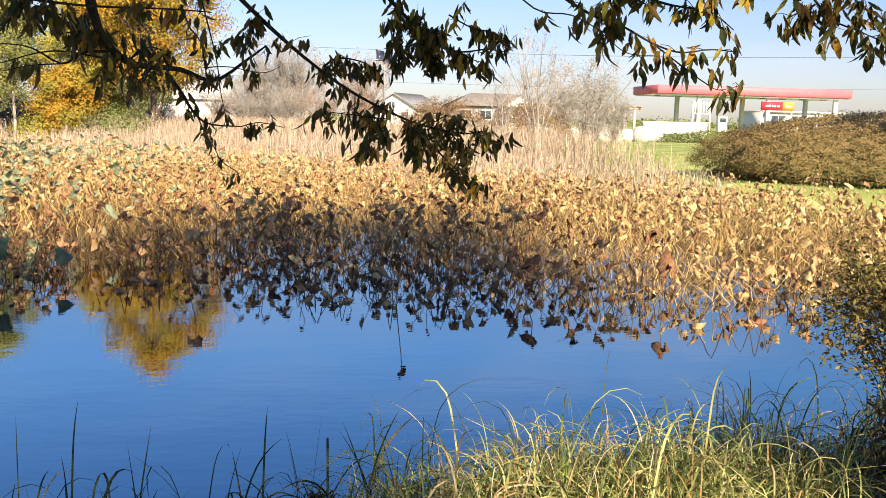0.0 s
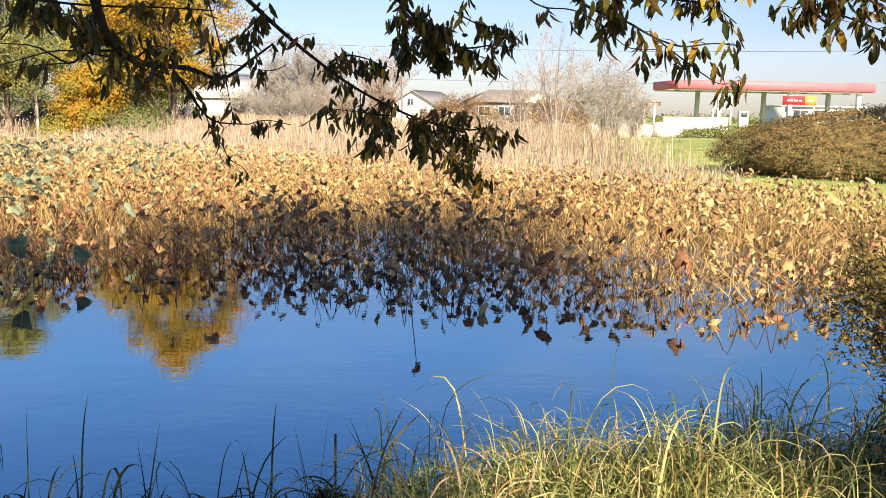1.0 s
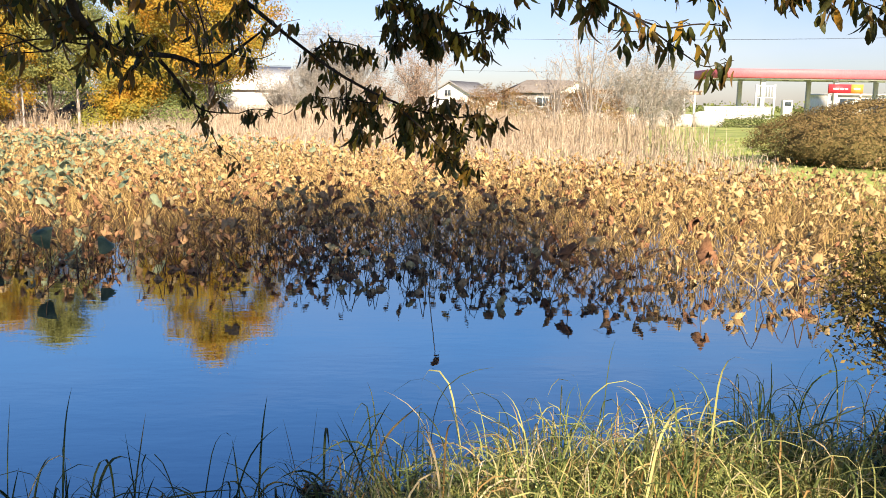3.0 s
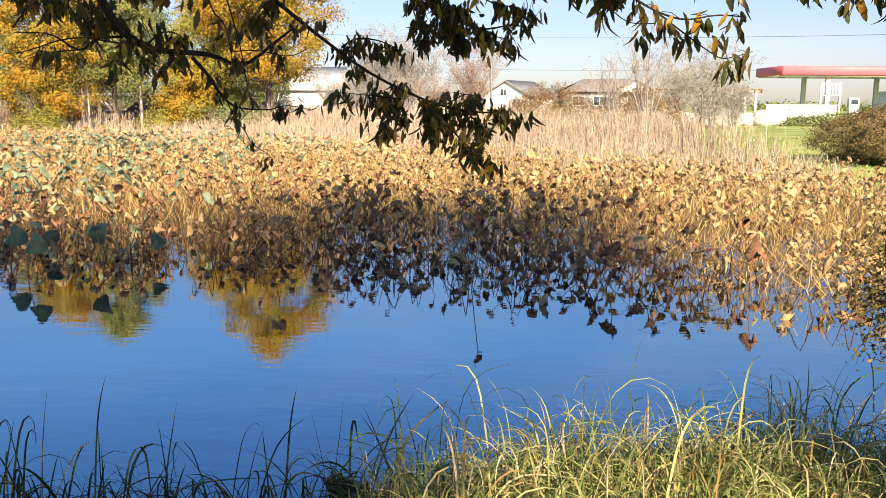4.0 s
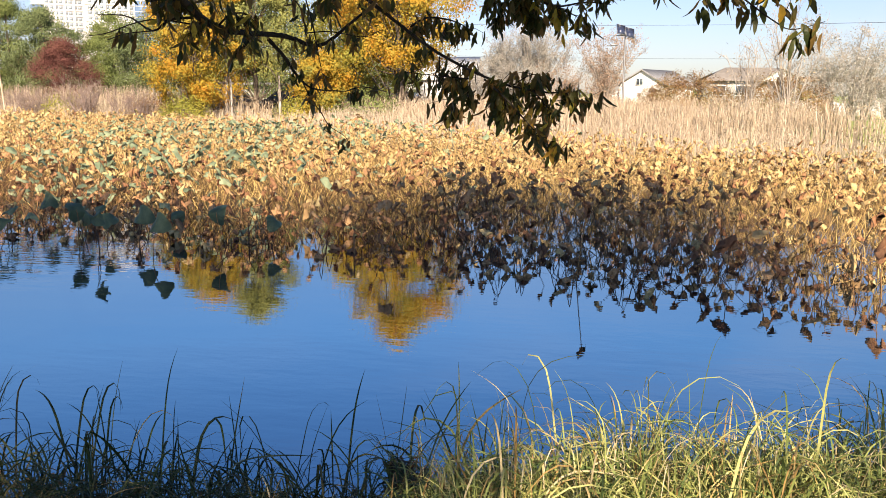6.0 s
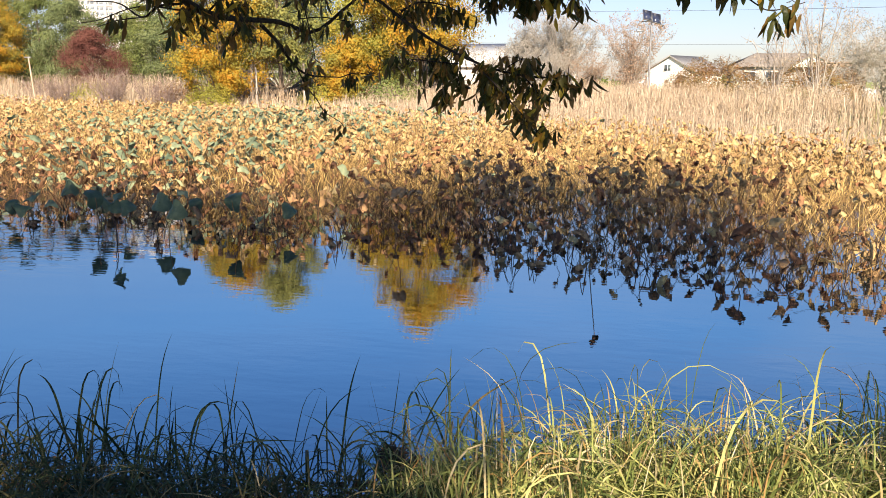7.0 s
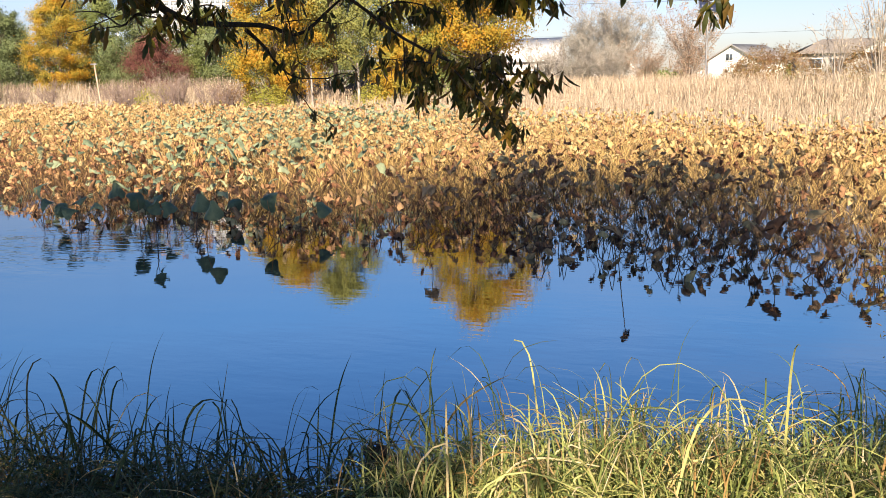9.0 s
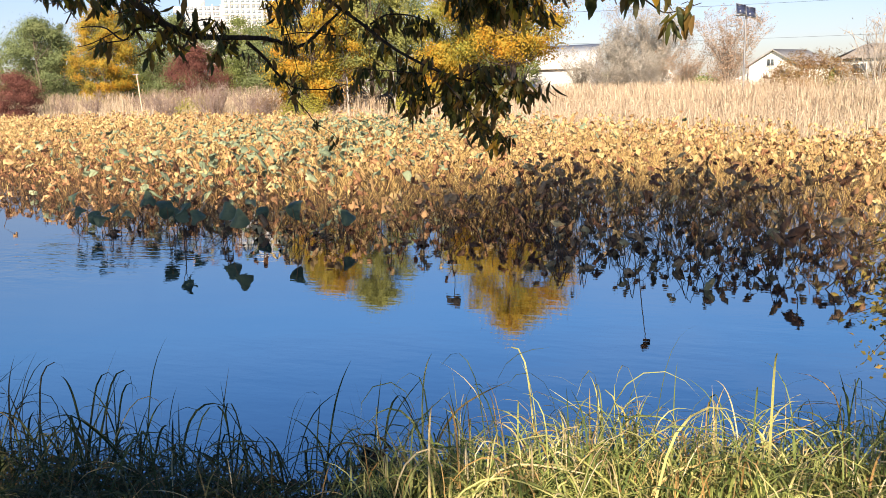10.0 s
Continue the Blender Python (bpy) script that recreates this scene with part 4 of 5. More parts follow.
bush("olive_bush", -30.5, 47, 2.0, 3.6, M_YGREEN, "olive-yellow bush among dry reeds", 26, 2500, .11)
for i, (x, y, h, s) in enumerate([(-27.0, 43.6, 2.6, 61), (-28.4, 45, 2.3, 65), (-30.0, 47.5, 2.0, 66), (-36, 50, 2.0, 67), (-33.5, 49, 2.0, 62), (-38, 51.5, 1.9, 63), (-24.8, 43.5, 2.2, 64), (-41, 50, 2.2, 68), (-44.5, 51, 2.0, 69), (-32, 45.5, 1.9, 60), (-22.6, 41.6, 1.8, 59)]):
    bare_tree("dry_shrub", x, y, h + .7, h * 2.0, M_BROWNBUSH, "leafless grey-brown shrub among the reeds", s, 350, .06, M_DRYTWIG, 20)

# thin bare trees and shrubs between the pond and the houses
bare_tree("pale_tree", -3.2, 58, 6.4, 9.6, M_GREYLEAF, "pale grey nearly bare bushy tree", 51, 28000, .085, None, 26)
bare_tree("pale_tree", -5.3, 60, 6.0, 7.6, M_GREYLEAF, "pale grey nearly bare bushy tree", 52, 24000, .085, None, 22)
bare_tree("pink_tree", 1.4, 56, 5.4, 7.6, M_PINKLEAF, "pinkish-brown nearly bare tree", 53, 10000, .09, None, 24)
bare_tree("pale_tree", 15.2, 52, 5.4, 9, M_GREYLEAF, "sapling with sparse pale grey leaves", 54, 4200, .10, None, 16)
bare_tree("pale_tree", 16.4, 54, 5.2, 9, M_GREYLEAF, "sapling with sparse pale grey leaves", 55, 4200, .10, None, 16)
bare_tree("pale_tree", 11.0, 50, 6.4, 6, M_GREYLEAF, "slender sapling with few pale leaves", 56, 800, .11, None, 4)
bare_tree("bare_sapling", 7.4, 31, 4.5, 4.2, M_REED, "leafless tan sapling among the reeds", 57, 420, .07, None, 8)
bare_tree("bare_sapling", 5.9, 30, 3.9, 3.2, M_REED, "leafless tan sapling among the reeds", 58, 260, .07, None, 6)
bush("russet_bush", 4.7, 38, 2.05, 4.6, M_BROWNBUSH, "russet and green bush behind the reeds", 27, 20000, .065)
bush("russet_bush", 8.6, 38.5, 2.0, 4.4, M_BROWNBUSH, "brown twiggy bush behind the reeds", 28, 18000, .065)
bush("olive_bush", 27, 60, .85, 8.0, M_GREEN, "olive-green shrubs at the lawn's far edge", 29, 3600, .12, 2.0)
bush("olive_bush", 33.0, 64, .9, 5.0, M_GREEN, "olive-green shrubs at the lawn's far edge", 30, 2600, .12, 2.0)


for i, (x, y, h, w, m) in enumerate([(-8.0, 59, 3.9, 8, 0), (-3.4, 55, 3.6, 8, 0), (-1.2, 57, 3.6, 7, 1), (5.0, 58, 1.9, 6, 1), (-6.2, 56, 3.0, 7, 0), (13.2, 50, 4.2, 6, 0), (18.0, 55, 3.4, 6, 0)]):
    bare_tree("pale_shrub", x, y, h, w, (M_GREYLEAF, M_PINKLEAF)[m], ("pale grey leafless thicket shrub", "pinkish-grey leafless thicket shrub")[m], 80 + i, 6000, .08, None, 20)


# clipped hedge on the lawn
def hedge():
    x, y = 16.4, 21.4
    t = thing("clipped_hedge", (x, y, height_at(x, y)), "large rounded clipped hedge, russet on top", "hedge")
    r = np.random.default_rng(5)
    n = 105000
    th, u = r.uniform(0, 6.28, n), r.uniform(-.05, 1, n) ** .8
    u = np.nan_to_num(u)
    rr = np.clip(1 - u ** 2.6, 0, 1) ** .5
    under = np.where(u < .2, .9 + .5 * u, 1.0)
    lump = 1 + .03 * np.sin(7 * th + 3 * u) + .035 * np.sin(17 * th - 9 * u) * np.sin(11 * u + 5 * th) + .03 * np.sin(41 * th + 3 * np.sin(23 * u)) + r.normal(0, .014, n)
    p = np.stack([np.cos(th) * rr * 6.6 * under * lump, np.sin(th) * rr * 3.9 * under * lump, .12 + u * 1.72 * lump], -1)
    cg, tg, core = Geo(), Geo(), Geo()
    tips = Geo()
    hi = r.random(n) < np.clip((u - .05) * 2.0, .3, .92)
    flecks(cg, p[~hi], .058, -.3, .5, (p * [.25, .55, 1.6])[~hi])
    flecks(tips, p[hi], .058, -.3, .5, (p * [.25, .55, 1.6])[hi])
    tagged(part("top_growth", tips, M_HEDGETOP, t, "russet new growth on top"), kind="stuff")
    nu, nt = 8, 40
    uu, tt = np.meshgrid(np.linspace(0, .97, nu), np.arange(nt) * 2 * np.pi / nt, indexing="ij")
    rc = np.clip(1 - uu ** 2.6, .02, 1) ** .5
    cv = np.stack([np.cos(tt) * rc * 5.9, np.sin(tt) * rc * 3.3, .2 + uu * 1.42], -1)
    core.add(cv, [(i * nt + j, i * nt + (j + 1) % nt, (i + 1) * nt + (j + 1) % nt, (i + 1) * nt + j) for i in range(nu - 1) for j in range(nt)])
    for i in range(40):
        a, q = r.uniform(0, 6.28), r.uniform(.2, .85)
        tube(tg, [(math.cos(a) * q * 6, math.sin(a) * q * 3.5, -.1), (math.cos(a) * q * 6.2, math.sin(a) * q * 3.6, .5)], .03, .02, 4)
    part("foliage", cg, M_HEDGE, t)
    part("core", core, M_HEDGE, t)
    tagged(part("branchwork", tg, M_BARK, t), kind="stuff")


hedge()
broadleaf("lawn_tree", 15.9, 13.2, 8.2, 2.6, M_YGREEN, "tree on the lawn that shades the hedge", 9000, .12, .14, .45, seed=48, lobes=60)


# ---- buildings ----
def window(parent, x, y, z, w, h, name="window"):
    """A framed pane facing -y."""
    wg, fg = Geo(), Geo()
    box(wg, x - w / 2, x + w / 2, y - .02, y + .02, z, z + h)
    for a, b, c, d in ((x - w / 2 - .06, x + w / 2 + .06, z + h, z + h + .07), (x - w / 2 - .06, x + w / 2 + .06, z - .07, z), (x - w / 2 - .06, x - w / 2, z, z + h), (x + w / 2, x + w / 2 + .06, z, z + h)):
        box(fg, a, b, y - .05, y + .03, c, d)
    box(fg, x - .02, x + .02, y - .04, y - .02, z, z + h)
    wo = part(name, wg, M_GLASS, parent)
    part("frame", fg, M_CANWHITE, wo)


def gable_house(name, x, y, turn, w, d, wall, ridge, wallmat, roofmat, label, eave=.35, hip=False):
    z = height_at(x, y)
    t = thing(name, (x, y, z), label, "house", turn=turn)
    g = Geo()
    prism(g, [(-w / 2, -.3), (w / 2, -.3), (w / 2, wall), (0, ridge - .05), (-w / 2, wall)], 0, d)
    part("wall", g, wallmat, t)
    r = Geo()
    s = (ridge - wall) / (w / 2)
    for q in (-1, 1):
        e = w / 2 + eave
        a = [(0, ridge + .12), (0, ridge), (q * e, wall - eave * s), (q * e, wall - eave * s + .12)]
        prism(r, a if q > 0 else a[::-1], -eave, d + eave)
    part("roof", r, roofmat, t)
    return t


wh = gable_house("white_house", 5.4, 90, -28, 5.0, 7.0, 1.8, 3.2, M_WHITE, M_ROOFGREY, "small white house with a grey gable roof")
window(wh, -.3, -.03, 1.75, .7, .6)
window(wh, 1.2, -.03, .5, .8, .8)
wg = Geo()
prism(wg, [(-4.6, -.3), (-2.25, -.3), (-2.25, 1.3), (-4.6, .6)], .6, 5)
part("lean_to", wg, M_WHITE, wh, "white lean-to shed")


def hip_house(x, y):
    z = height_at(x, y)
    t = thing("brown_roof_house", (x, y, z), "low house with a wide brown hipped roof", "house")
    part("wall", box(Geo(), -4.6, 4.6, 0, 7, -.2, 2.2), M_DIM, t)
    r = Geo()
    e, top = 2.2, 3.65
    v = [(-5.1, -.5, e), (5.1, -.5, e), (5.1, 7.5, e), (-5.1, 7.5, e), (-2.2, 3.5, top), (2.6, 3.5, top)]
    r.add(v, [(0, 1, 5, 4), (2, 3, 4, 5)])
    r.add(v, [(1, 2, 5), (3, 0, 4), (0, 2, 1), (0, 3, 2)])
    part("roof", r, M_ROOFBROWN, t)
    g1, g2 = Geo(), Geo()
    prism(g1, [(.6, e), (4.6, e), (2.6, e + 1.15)], -.9, 2.4)
    part("front_gable", g1, M_WHITE, t, "pale gable end")
    for q in (-1, 1):
        a = [(2.6, e + 1.3), (2.6, e + 1.18), (2.6 + q * 2.4, e - .12), (2.6 + q * 2.4, e)]
        prism(g2, a if q > 0 else a[::-1], -1.2, 3.2)
    part("gable_roof", g2, M_ROOFBROWN, t)
    for wx in (-3.2, -1.0, 2.6):
        window(t, wx, -.03, .8, 1.2, .9)


hip_house(16.4, 92)
sh = gable_house("metal_shed", -9.6, 76, 90, 6.0, 5.8, 2.2, 4.0, M_CONC, M_SILVER, "long low shed with a pale metal roof", .3)
gh = thing("greenhouse", (-5.3, 78, height_at(-5.3, 78)), "long arched greenhouse under white plastic sheet", "greenhouse", turn=4)
gg = Geo()
ring = [(math.cos(a) * 2.3, math.sin(a) * 2.5) for a in np.linspace(0, math.pi, 13)]
prism(gg, ring, -7, 7)
part("plastic_cover", gg, M_CONC, gh)
hg = Geo()
for q in np.arange(-7, 7.1, 1.4):
    tube(hg, [(math.cos(a) * 2.35, q, math.sin(a) * 2.55) for a in np.linspace(0, math.pi, 13)], .03, .03, 4)
part("hoops", hg, M_METAL, gh)
# tied white bales and a low wall at the lawn's far end
for i in range(10):
    x, y = 14.2 + i * .95, 60.5 + .3 * math.sin(i * 2.1)
    bale = thing("wrapped_bale", (x, y, height_at(x, y) - .05), "white plastic-wrapped bale in a low row", "bale", "row of white bales")
    bg = Geo()
    nu = 10
    rad = .68 + .1 * math.sin(i * 1.7)
    for u in range(1):
        a = np.linspace(0, 2 * np.pi, nu, endpoint=False)
        prof = [(.0, .0), (.75, .02), (1.0, .25), (1.02, .6), (.8, .92), (.3, 1.02)]
        v = np.array([[(math.cos(q) * rad * p * (1 + .05 * math.sin(3 * q + i)), math.sin(q) * rad * p, h * rad * 1.5) for q in a] for p, h in prof])
        bg.add(v, [(r * nu + j, r * nu + (j + 1) % nu, (r + 1) * nu + (j + 1) % nu, (r + 1) * nu + j) for r in range(len(prof) - 1) for j in range(nu)])
    part("wrap", bg, M_CONC, bale, smooth=True)

# timber pergola
pg = thing("pergola", (18.2, 63, height_at(18.2, 63)), "weathered timber pergola with a slatted roof", "pergola")
for x in (-4.2, -1.4, 1.4, 3.9):
    for y in (0, 2.4):
        part("post", box(Geo(), x - .07, x + .07, y - .07, y + .07, -.1, 2.25), M_WHITE if x > 3 else M_WOOD, pg)
for y in (-.05, 2.35):
    part("beam", box(Geo(), -4.6, 4.4, y, y + .1, 2.25, 2.42), M_WOOD, pg)
for i in range(19):
    part("slat", box(Geo(), -4.55 + i * .49, -4.47 + i * .49, -.4, 2.8, 2.425, 2.56), M_WOOD, pg)
part("brace", tube(Geo(), [(3.9, 0, 1.5), (3.1, 0, 2.25)], .05, .05, 4), M_WOOD, pg)


# filling station across the road
def station():
    z = height_at(41, 84)
    t = thing("filling_station_canopy", (41, 84, z), "filling station canopy with a long red fascia", "canopy")
    top = 5.75 - z
    g = Geo()
    box(g, -9.4, 11.6, 0, 7.5, top - .88, top, .06)
    part("fascia", g, M_CANOPY, t, "salmon-red painted fascia")
    part("soffit", box(Geo(), -9.2, 11.4, .2, 7.3, top - .98, top - .885), M_CANWHITE, t)
    for i, x in enumerate((-4.6, 2.9, 10.3)):
        for y in (.9, 6.8):
            part("pillar", box(Geo(), x - .21, x + .21, y - .2, y + .2, -.1, top - .985, .03), M_CONC, t)
    for x in np.linspace(-8.4, 10, 9):
        part("lamp", box(Geo(), x - .25, x + .25, 2.5, 3.0, top - 1.07, top - .984), M_METAL, t)
    k = thing("price_rack", (35.5, 82, z), "white steel frame with a stacked rack", "rack")
    for x in (-.9, .9):
        part("post", box(Geo(), x - .08, x + .08, -.08, .08, -.1, 3.1), M_CANWHITE, k)
    for i in range(6):
        part("slat", box(Geo(), -.7 + i * .28, -.58 + i * .28, -.05, .05, 1.9, 2.9), M_CANWHITE, k)
    for zz in (1.8, 2.9):
        part("rail", box(Geo(), -.82, .82, -.04, .04, zz, zz + .1), M_CANWHITE, k)
    s = thing("red_sign", (43.2, 81.5, z), "red and orange sign board on posts", "sign")
    part("board", box(Geo(), -1.7, .5, 0, .15, 2.35, 3.2), M_SIGNRED, s)
    part("board_end", box(Geo(), .503, 1.7, 0, .15, 2.35, 3.2), M_SIGNOR, s, "orange end panel")
    for x0, x1 in ((-1.3, -.75), (-.65, -.2), (-.1, .2), (.75, 1.4)):
        part("lettering_bar", box(Geo(), x0, x1, -.02, -.002, 2.68, 2.84), M_WHITE, s, "white bar of unreadable lettering")
    for x in (-1.6, 1.6):
        part("post", box(Geo(), x - .06, x + .06, .16, .26, -.1, 3.2), M_CANWHITE, s)
    w = thing("low_wall", (31.4, 78, height_at(34, 78)), "low white block wall beside the road", "wall")
    for i in range(3):
        for j in range(6):
            part("block", box(Geo(), -3.2 + j * 1.05, -2.17 + j * 1.05, 0, .3, i * .38 - .1, i * .38 + .27, .02), M_CONC, w)
    part("coping", box(Geo(), -3.3, 3.2, -.05, .35, 1.04, 1.12), M_CONC, w)
    for i, x in enumerate((40.2, 47.5)):
        p = thing("fuel_pump", (x, 87.5, z), "grey fuel pump under the red canopy", "fuel pump", "fuel pumps")
        part("cabinet", box(Geo(), -.5, .5, -.3, .3, 0, 1.7, .05), M_CANWHITE, p)
        part("display", box(Geo(), -.35, .35, -.32, -.302, 1.1, 1.5), M_GLASS, p)
    o = thing("station_office", (54, 97, z), "white filling station office", "building")
    part("wall", box(Geo(), -4, 6, 0, 6, -.1, 2.4), M_WHITE, o)
    part("roof", box(Geo(), -4.3, 6.3, -.4, 6.3, 2.403, 2.6), M_CONC, o)
    for x in (-2.5, 0, 2.5):
        window(o, x, -.03, .8, 1.8, 1.2)


station()


def vehicle(name, x, y, turn, L, W, H, paint, label, category, cab=.55, tall=False):
    """A car or coach: body with a raised cabin, glass, wheels and lamps."""
    t = thing(name, (x, y, height_at(x, y)), label, category, turn=turn)
    b = Geo()
    if tall:
        prism(b, [(-L / 2, .45), (L / 2, .45), (L / 2, H * .55), (L / 2 - .25, H - .1), (L / 2 - .6, H), (-L / 2 + .2, H), (-L / 2, H - .2)], -W / 2, W / 2)
        part("body", b, paint, t)
        for i in range(6):
            a = -L / 2 + .5 + i * (L - 1.2) / 6
            for q in (-1, 1):
                part("window", box(Geo(), a, a + (L - 1.2) / 6 - .12, q * W / 2 - .02, q * W / 2 + .02, H * .55, H * .86), M_GLASS, t)
        part("stripe", box(Geo(), -L / 2 + .05, L / 2 - .05, -W / 2 - .012, W / 2 + .012, H * .34, H * .46), M_SIGNRED, t, "red side stripe")
    else:
        prism(b, [(-L / 2, .3), (L / 2, .3), (L / 2, .62), (L / 2 - .12, .8), (L * .22, .92), (L * .1, H - .03), (-L * .05, H), (-L * .28, H - .06), (-L * .42, .95), (-L / 2, .85)], -W / 2, W / 2)
        part("body", b, paint, t)
        for q in (-1, 1):
            wg = Geo()
            prism(wg, [(L * .18, .93), (L * .09, H - .1), (-L * .04, H - .07), (-L * .27, H - .13), (-L * .37, .95)], q * W / 2 - .015, q * W / 2 + .015)
            part("side_window", wg, M_GLASS, t)
        wg = Geo()
        prism(wg, [(L * .225, .935), (L * .105, H - .02), (L * .1, H - .06), (L * .2, .925)], -W * .42, W * .42)
        part("windscreen", wg, M_GLASS, t)
        for q in (-1, 1):
            part("headlight", box(Geo(), L / 2 - .06, L / 2 + .01, q * W * .34 - .17, q * W * .34 + .17, .6, .72), M_CANWHITE, t)
    for xx in (-L * .3, L * .31):
        for q in (-1, 1):
            wgeo = Geo()
            r = .5 if tall else .32
            tube(wgeo, [(xx, q * W / 2 - .12, r), (xx, q * W / 2 - .119, r), (xx, q * W / 2 + .02, r)], r, r, 14)
            wo = part("wheel", wgeo, M_BLACK, t)
            rg = Geo()
            a = np.linspace(0, 2 * np.pi, 12, endpoint=False)
            rg.add([(xx + math.cos(v) * r * .6, q * (W / 2 + .022), r + math.sin(v) * r * .6) for v in a] + [(xx, q * (W / 2 + .03), r)], [(i, (i + 1) % 12, 12) for i in range(12)])
            part("rim", rg, M_METAL, wo)
    return t


vehicle("coach", 49.2, 79, 180, 8.2, 2.3, 1.95, M_WHITE, "white coach with a red side stripe parked by the road", "bus", tall=True)
vehicle("parked_car", -17.6, 52, 0, 4.4, 1.75, 1.45, M_DARKCAR, "dark car parked under the trees", "car")
vehicle("parked_car", -22.6, 53, 0, 4.5, 1.75, 1.5, M_DARKCAR, "dark car parked behind the trees", "car")
vehicle("parked_car", -12.0, 58, 0, 4.4, 1.75, 1.45, M_DARKCAR, "dark car parked near a pale shed", "car")
bl = thing("site_office", (-23, 62, height_at(-23, 62)), "long low pale building behind the trees", "building")
part("wall", box(Geo(), -5, 3, 0, 5, -.1, 1.75), M_DIM, bl)
part("roof", box(Geo(), -5.4, 3.4, -.5, 5.4, 1.753, 1.95), M_ROOFGREY, bl)
for x in (-3.8, -1.0, 1.6):
    part("door_panel", box(Geo(), x - .6, x + .6, -.04, -.002, 0, 1.4), M_CONC, bl)


def thin_trunk(x, y, h, r, m, label):
    t = thing("slim_tree", (x, y, height_at(x, y)), label, "tree")
    part("trunk", tube(Geo(), smooth_line([(0, 0, -.1), (.05, 0, h * .5), (0, .05, h)], 6), r, r * .5, 7), m, t, smooth=True)
    cg, rr = Geo(), np.random.default_rng(int(h * 100))
    tg = Geo()
    for i in range(12):
        a, u = rr.uniform(0, 6.28), rr.uniform(.55, 1)
        e = np.array([math.cos(a) * 1.0, math.sin(a) * 1.0, u * h + .6])
        tube(tg, smooth_line([(0, 0, u * h * .9), e * [.5, .5, 1] - [0, 0, .2], e], 5), .02, .006, 3)
        flecks(cg, e + rr.normal(0, .3, (9, 3)), .08)
    tagged(part("branchwork", tg, M_BARK, t), kind="stuff")
    part("foliage", cg, M_YGREEN, t)


for x, y, h, r in ((-15.3, 42.4, 3.2, .10), (-17.6, 41.6, 3.0, .08), (-19.2, 44.6, 4.4, .13), (-18.7, 45.5, 4.0, .10)):
    thin_trunk(x, y, h, r, M_PALEBARK, "slim pale-barked tree at the far bank")

# solar lamp post
so = thing("solar_post", (2.1, 41, height_at(2.1, 41)), "grey post carrying two tilted solar panels", "solar panel", turn=18)
hz = 4.5 - height_at(2.1, 41)
part("post", tube(Geo(), [(0, 0, -.1), (0, 0, hz * .5), (0, 0, hz)], .05, .04, 8), M_METAL, so, smooth=True)
for x in (-.27, .27):
    g = box(Geo(), -.25, .25, -.36, .36, -.02, .02)
    p = part("panel", g, M_PANEL, so, "dark blue solar panel")
    p.matrix_basis = pose(x * .8, 0, hz + .2 - x * .25, 50, 12, 0) @ Matrix.Diagonal((.8, .8, 1, 1))
    fg = Geo()
    for a, b, c, d in ((-.265, -.25, -.375, .375), (.25, .265, -.375, .375), (-.25, .25, -.375, -.36), (-.25, .25, .36, .375)):
        box(fg, a, b, c, d, -.025, .025)
    part("frame", fg, M_METAL, p)
part("bracket", tube(Geo(), [(-.5, 0, hz), (0, 0, hz + .02), (.5, 0, hz)], .025, .025, 6), M_METAL, so)
part("lamp_head", box(Geo(), -.7, -.35, -.08, .08, hz - .45, hz - .38, .02), M_METAL, so)

# lamp pole among the reeds and road poles with wires
lp = thing("lamp_pole", (-33.6, 45.5, height_at(-33.6, 45.5)), "leaning white lamp pole among the reeds", "lamp post")
part("pole", tube(Geo(), [(.15, 0, -.1), (0, 0, 1.8), (-.15, 0, 3.6)], .055, .045, 8), M_WOOD, lp, smooth=True)
part("lamp_head", box(Geo(), -.42, .02, -.08, .08, 3.6, 3.68, .02), M_METAL, lp)
poles = []
for x, y in ((-95, 132), (-38, 124), (86, 110), (140, 104)):
    z = height_at(x, y)
    u = thing("utility_pole", (x, y, z), "concrete utility pole with a crossarm by the road", "utility pole", "utility poles along the road")
    part("pole", tube(Geo(), [(0, 0, -.2), (0, 0, 5), (0, 0, 11.5)], .17, .11, 8), M_CONC, u, smooth=True)
    part("crossarm", box(Geo(), -.9, .9, -.06, .06, 10.6, 10.72), M_METAL, u)
    for q in (-.8, 0, .8):
        part("insulator", tube(Geo(), [(q, 0, 10.72), (q, 0, 10.8), (q, 0, 10.92)], .05, .04, 6), M_WHITE, u)
    poles.append((x, y, z))
for a, b in zip(poles[:-1], poles[1:]):
    for off, h in ((-.8, 10.9), (.8, 10.9), (0, 6.6)):
        w = part("power_line", tube(Geo(), bend((a[0] + off, a[1], a[2] + h), (b[0] + off, b[1], b[2] + h), 1.2, 0, 14), .013, .013, 4), M_BLACK, None, "thin dark overhead power line")
        tagged(w, category="cable", group="power lines")


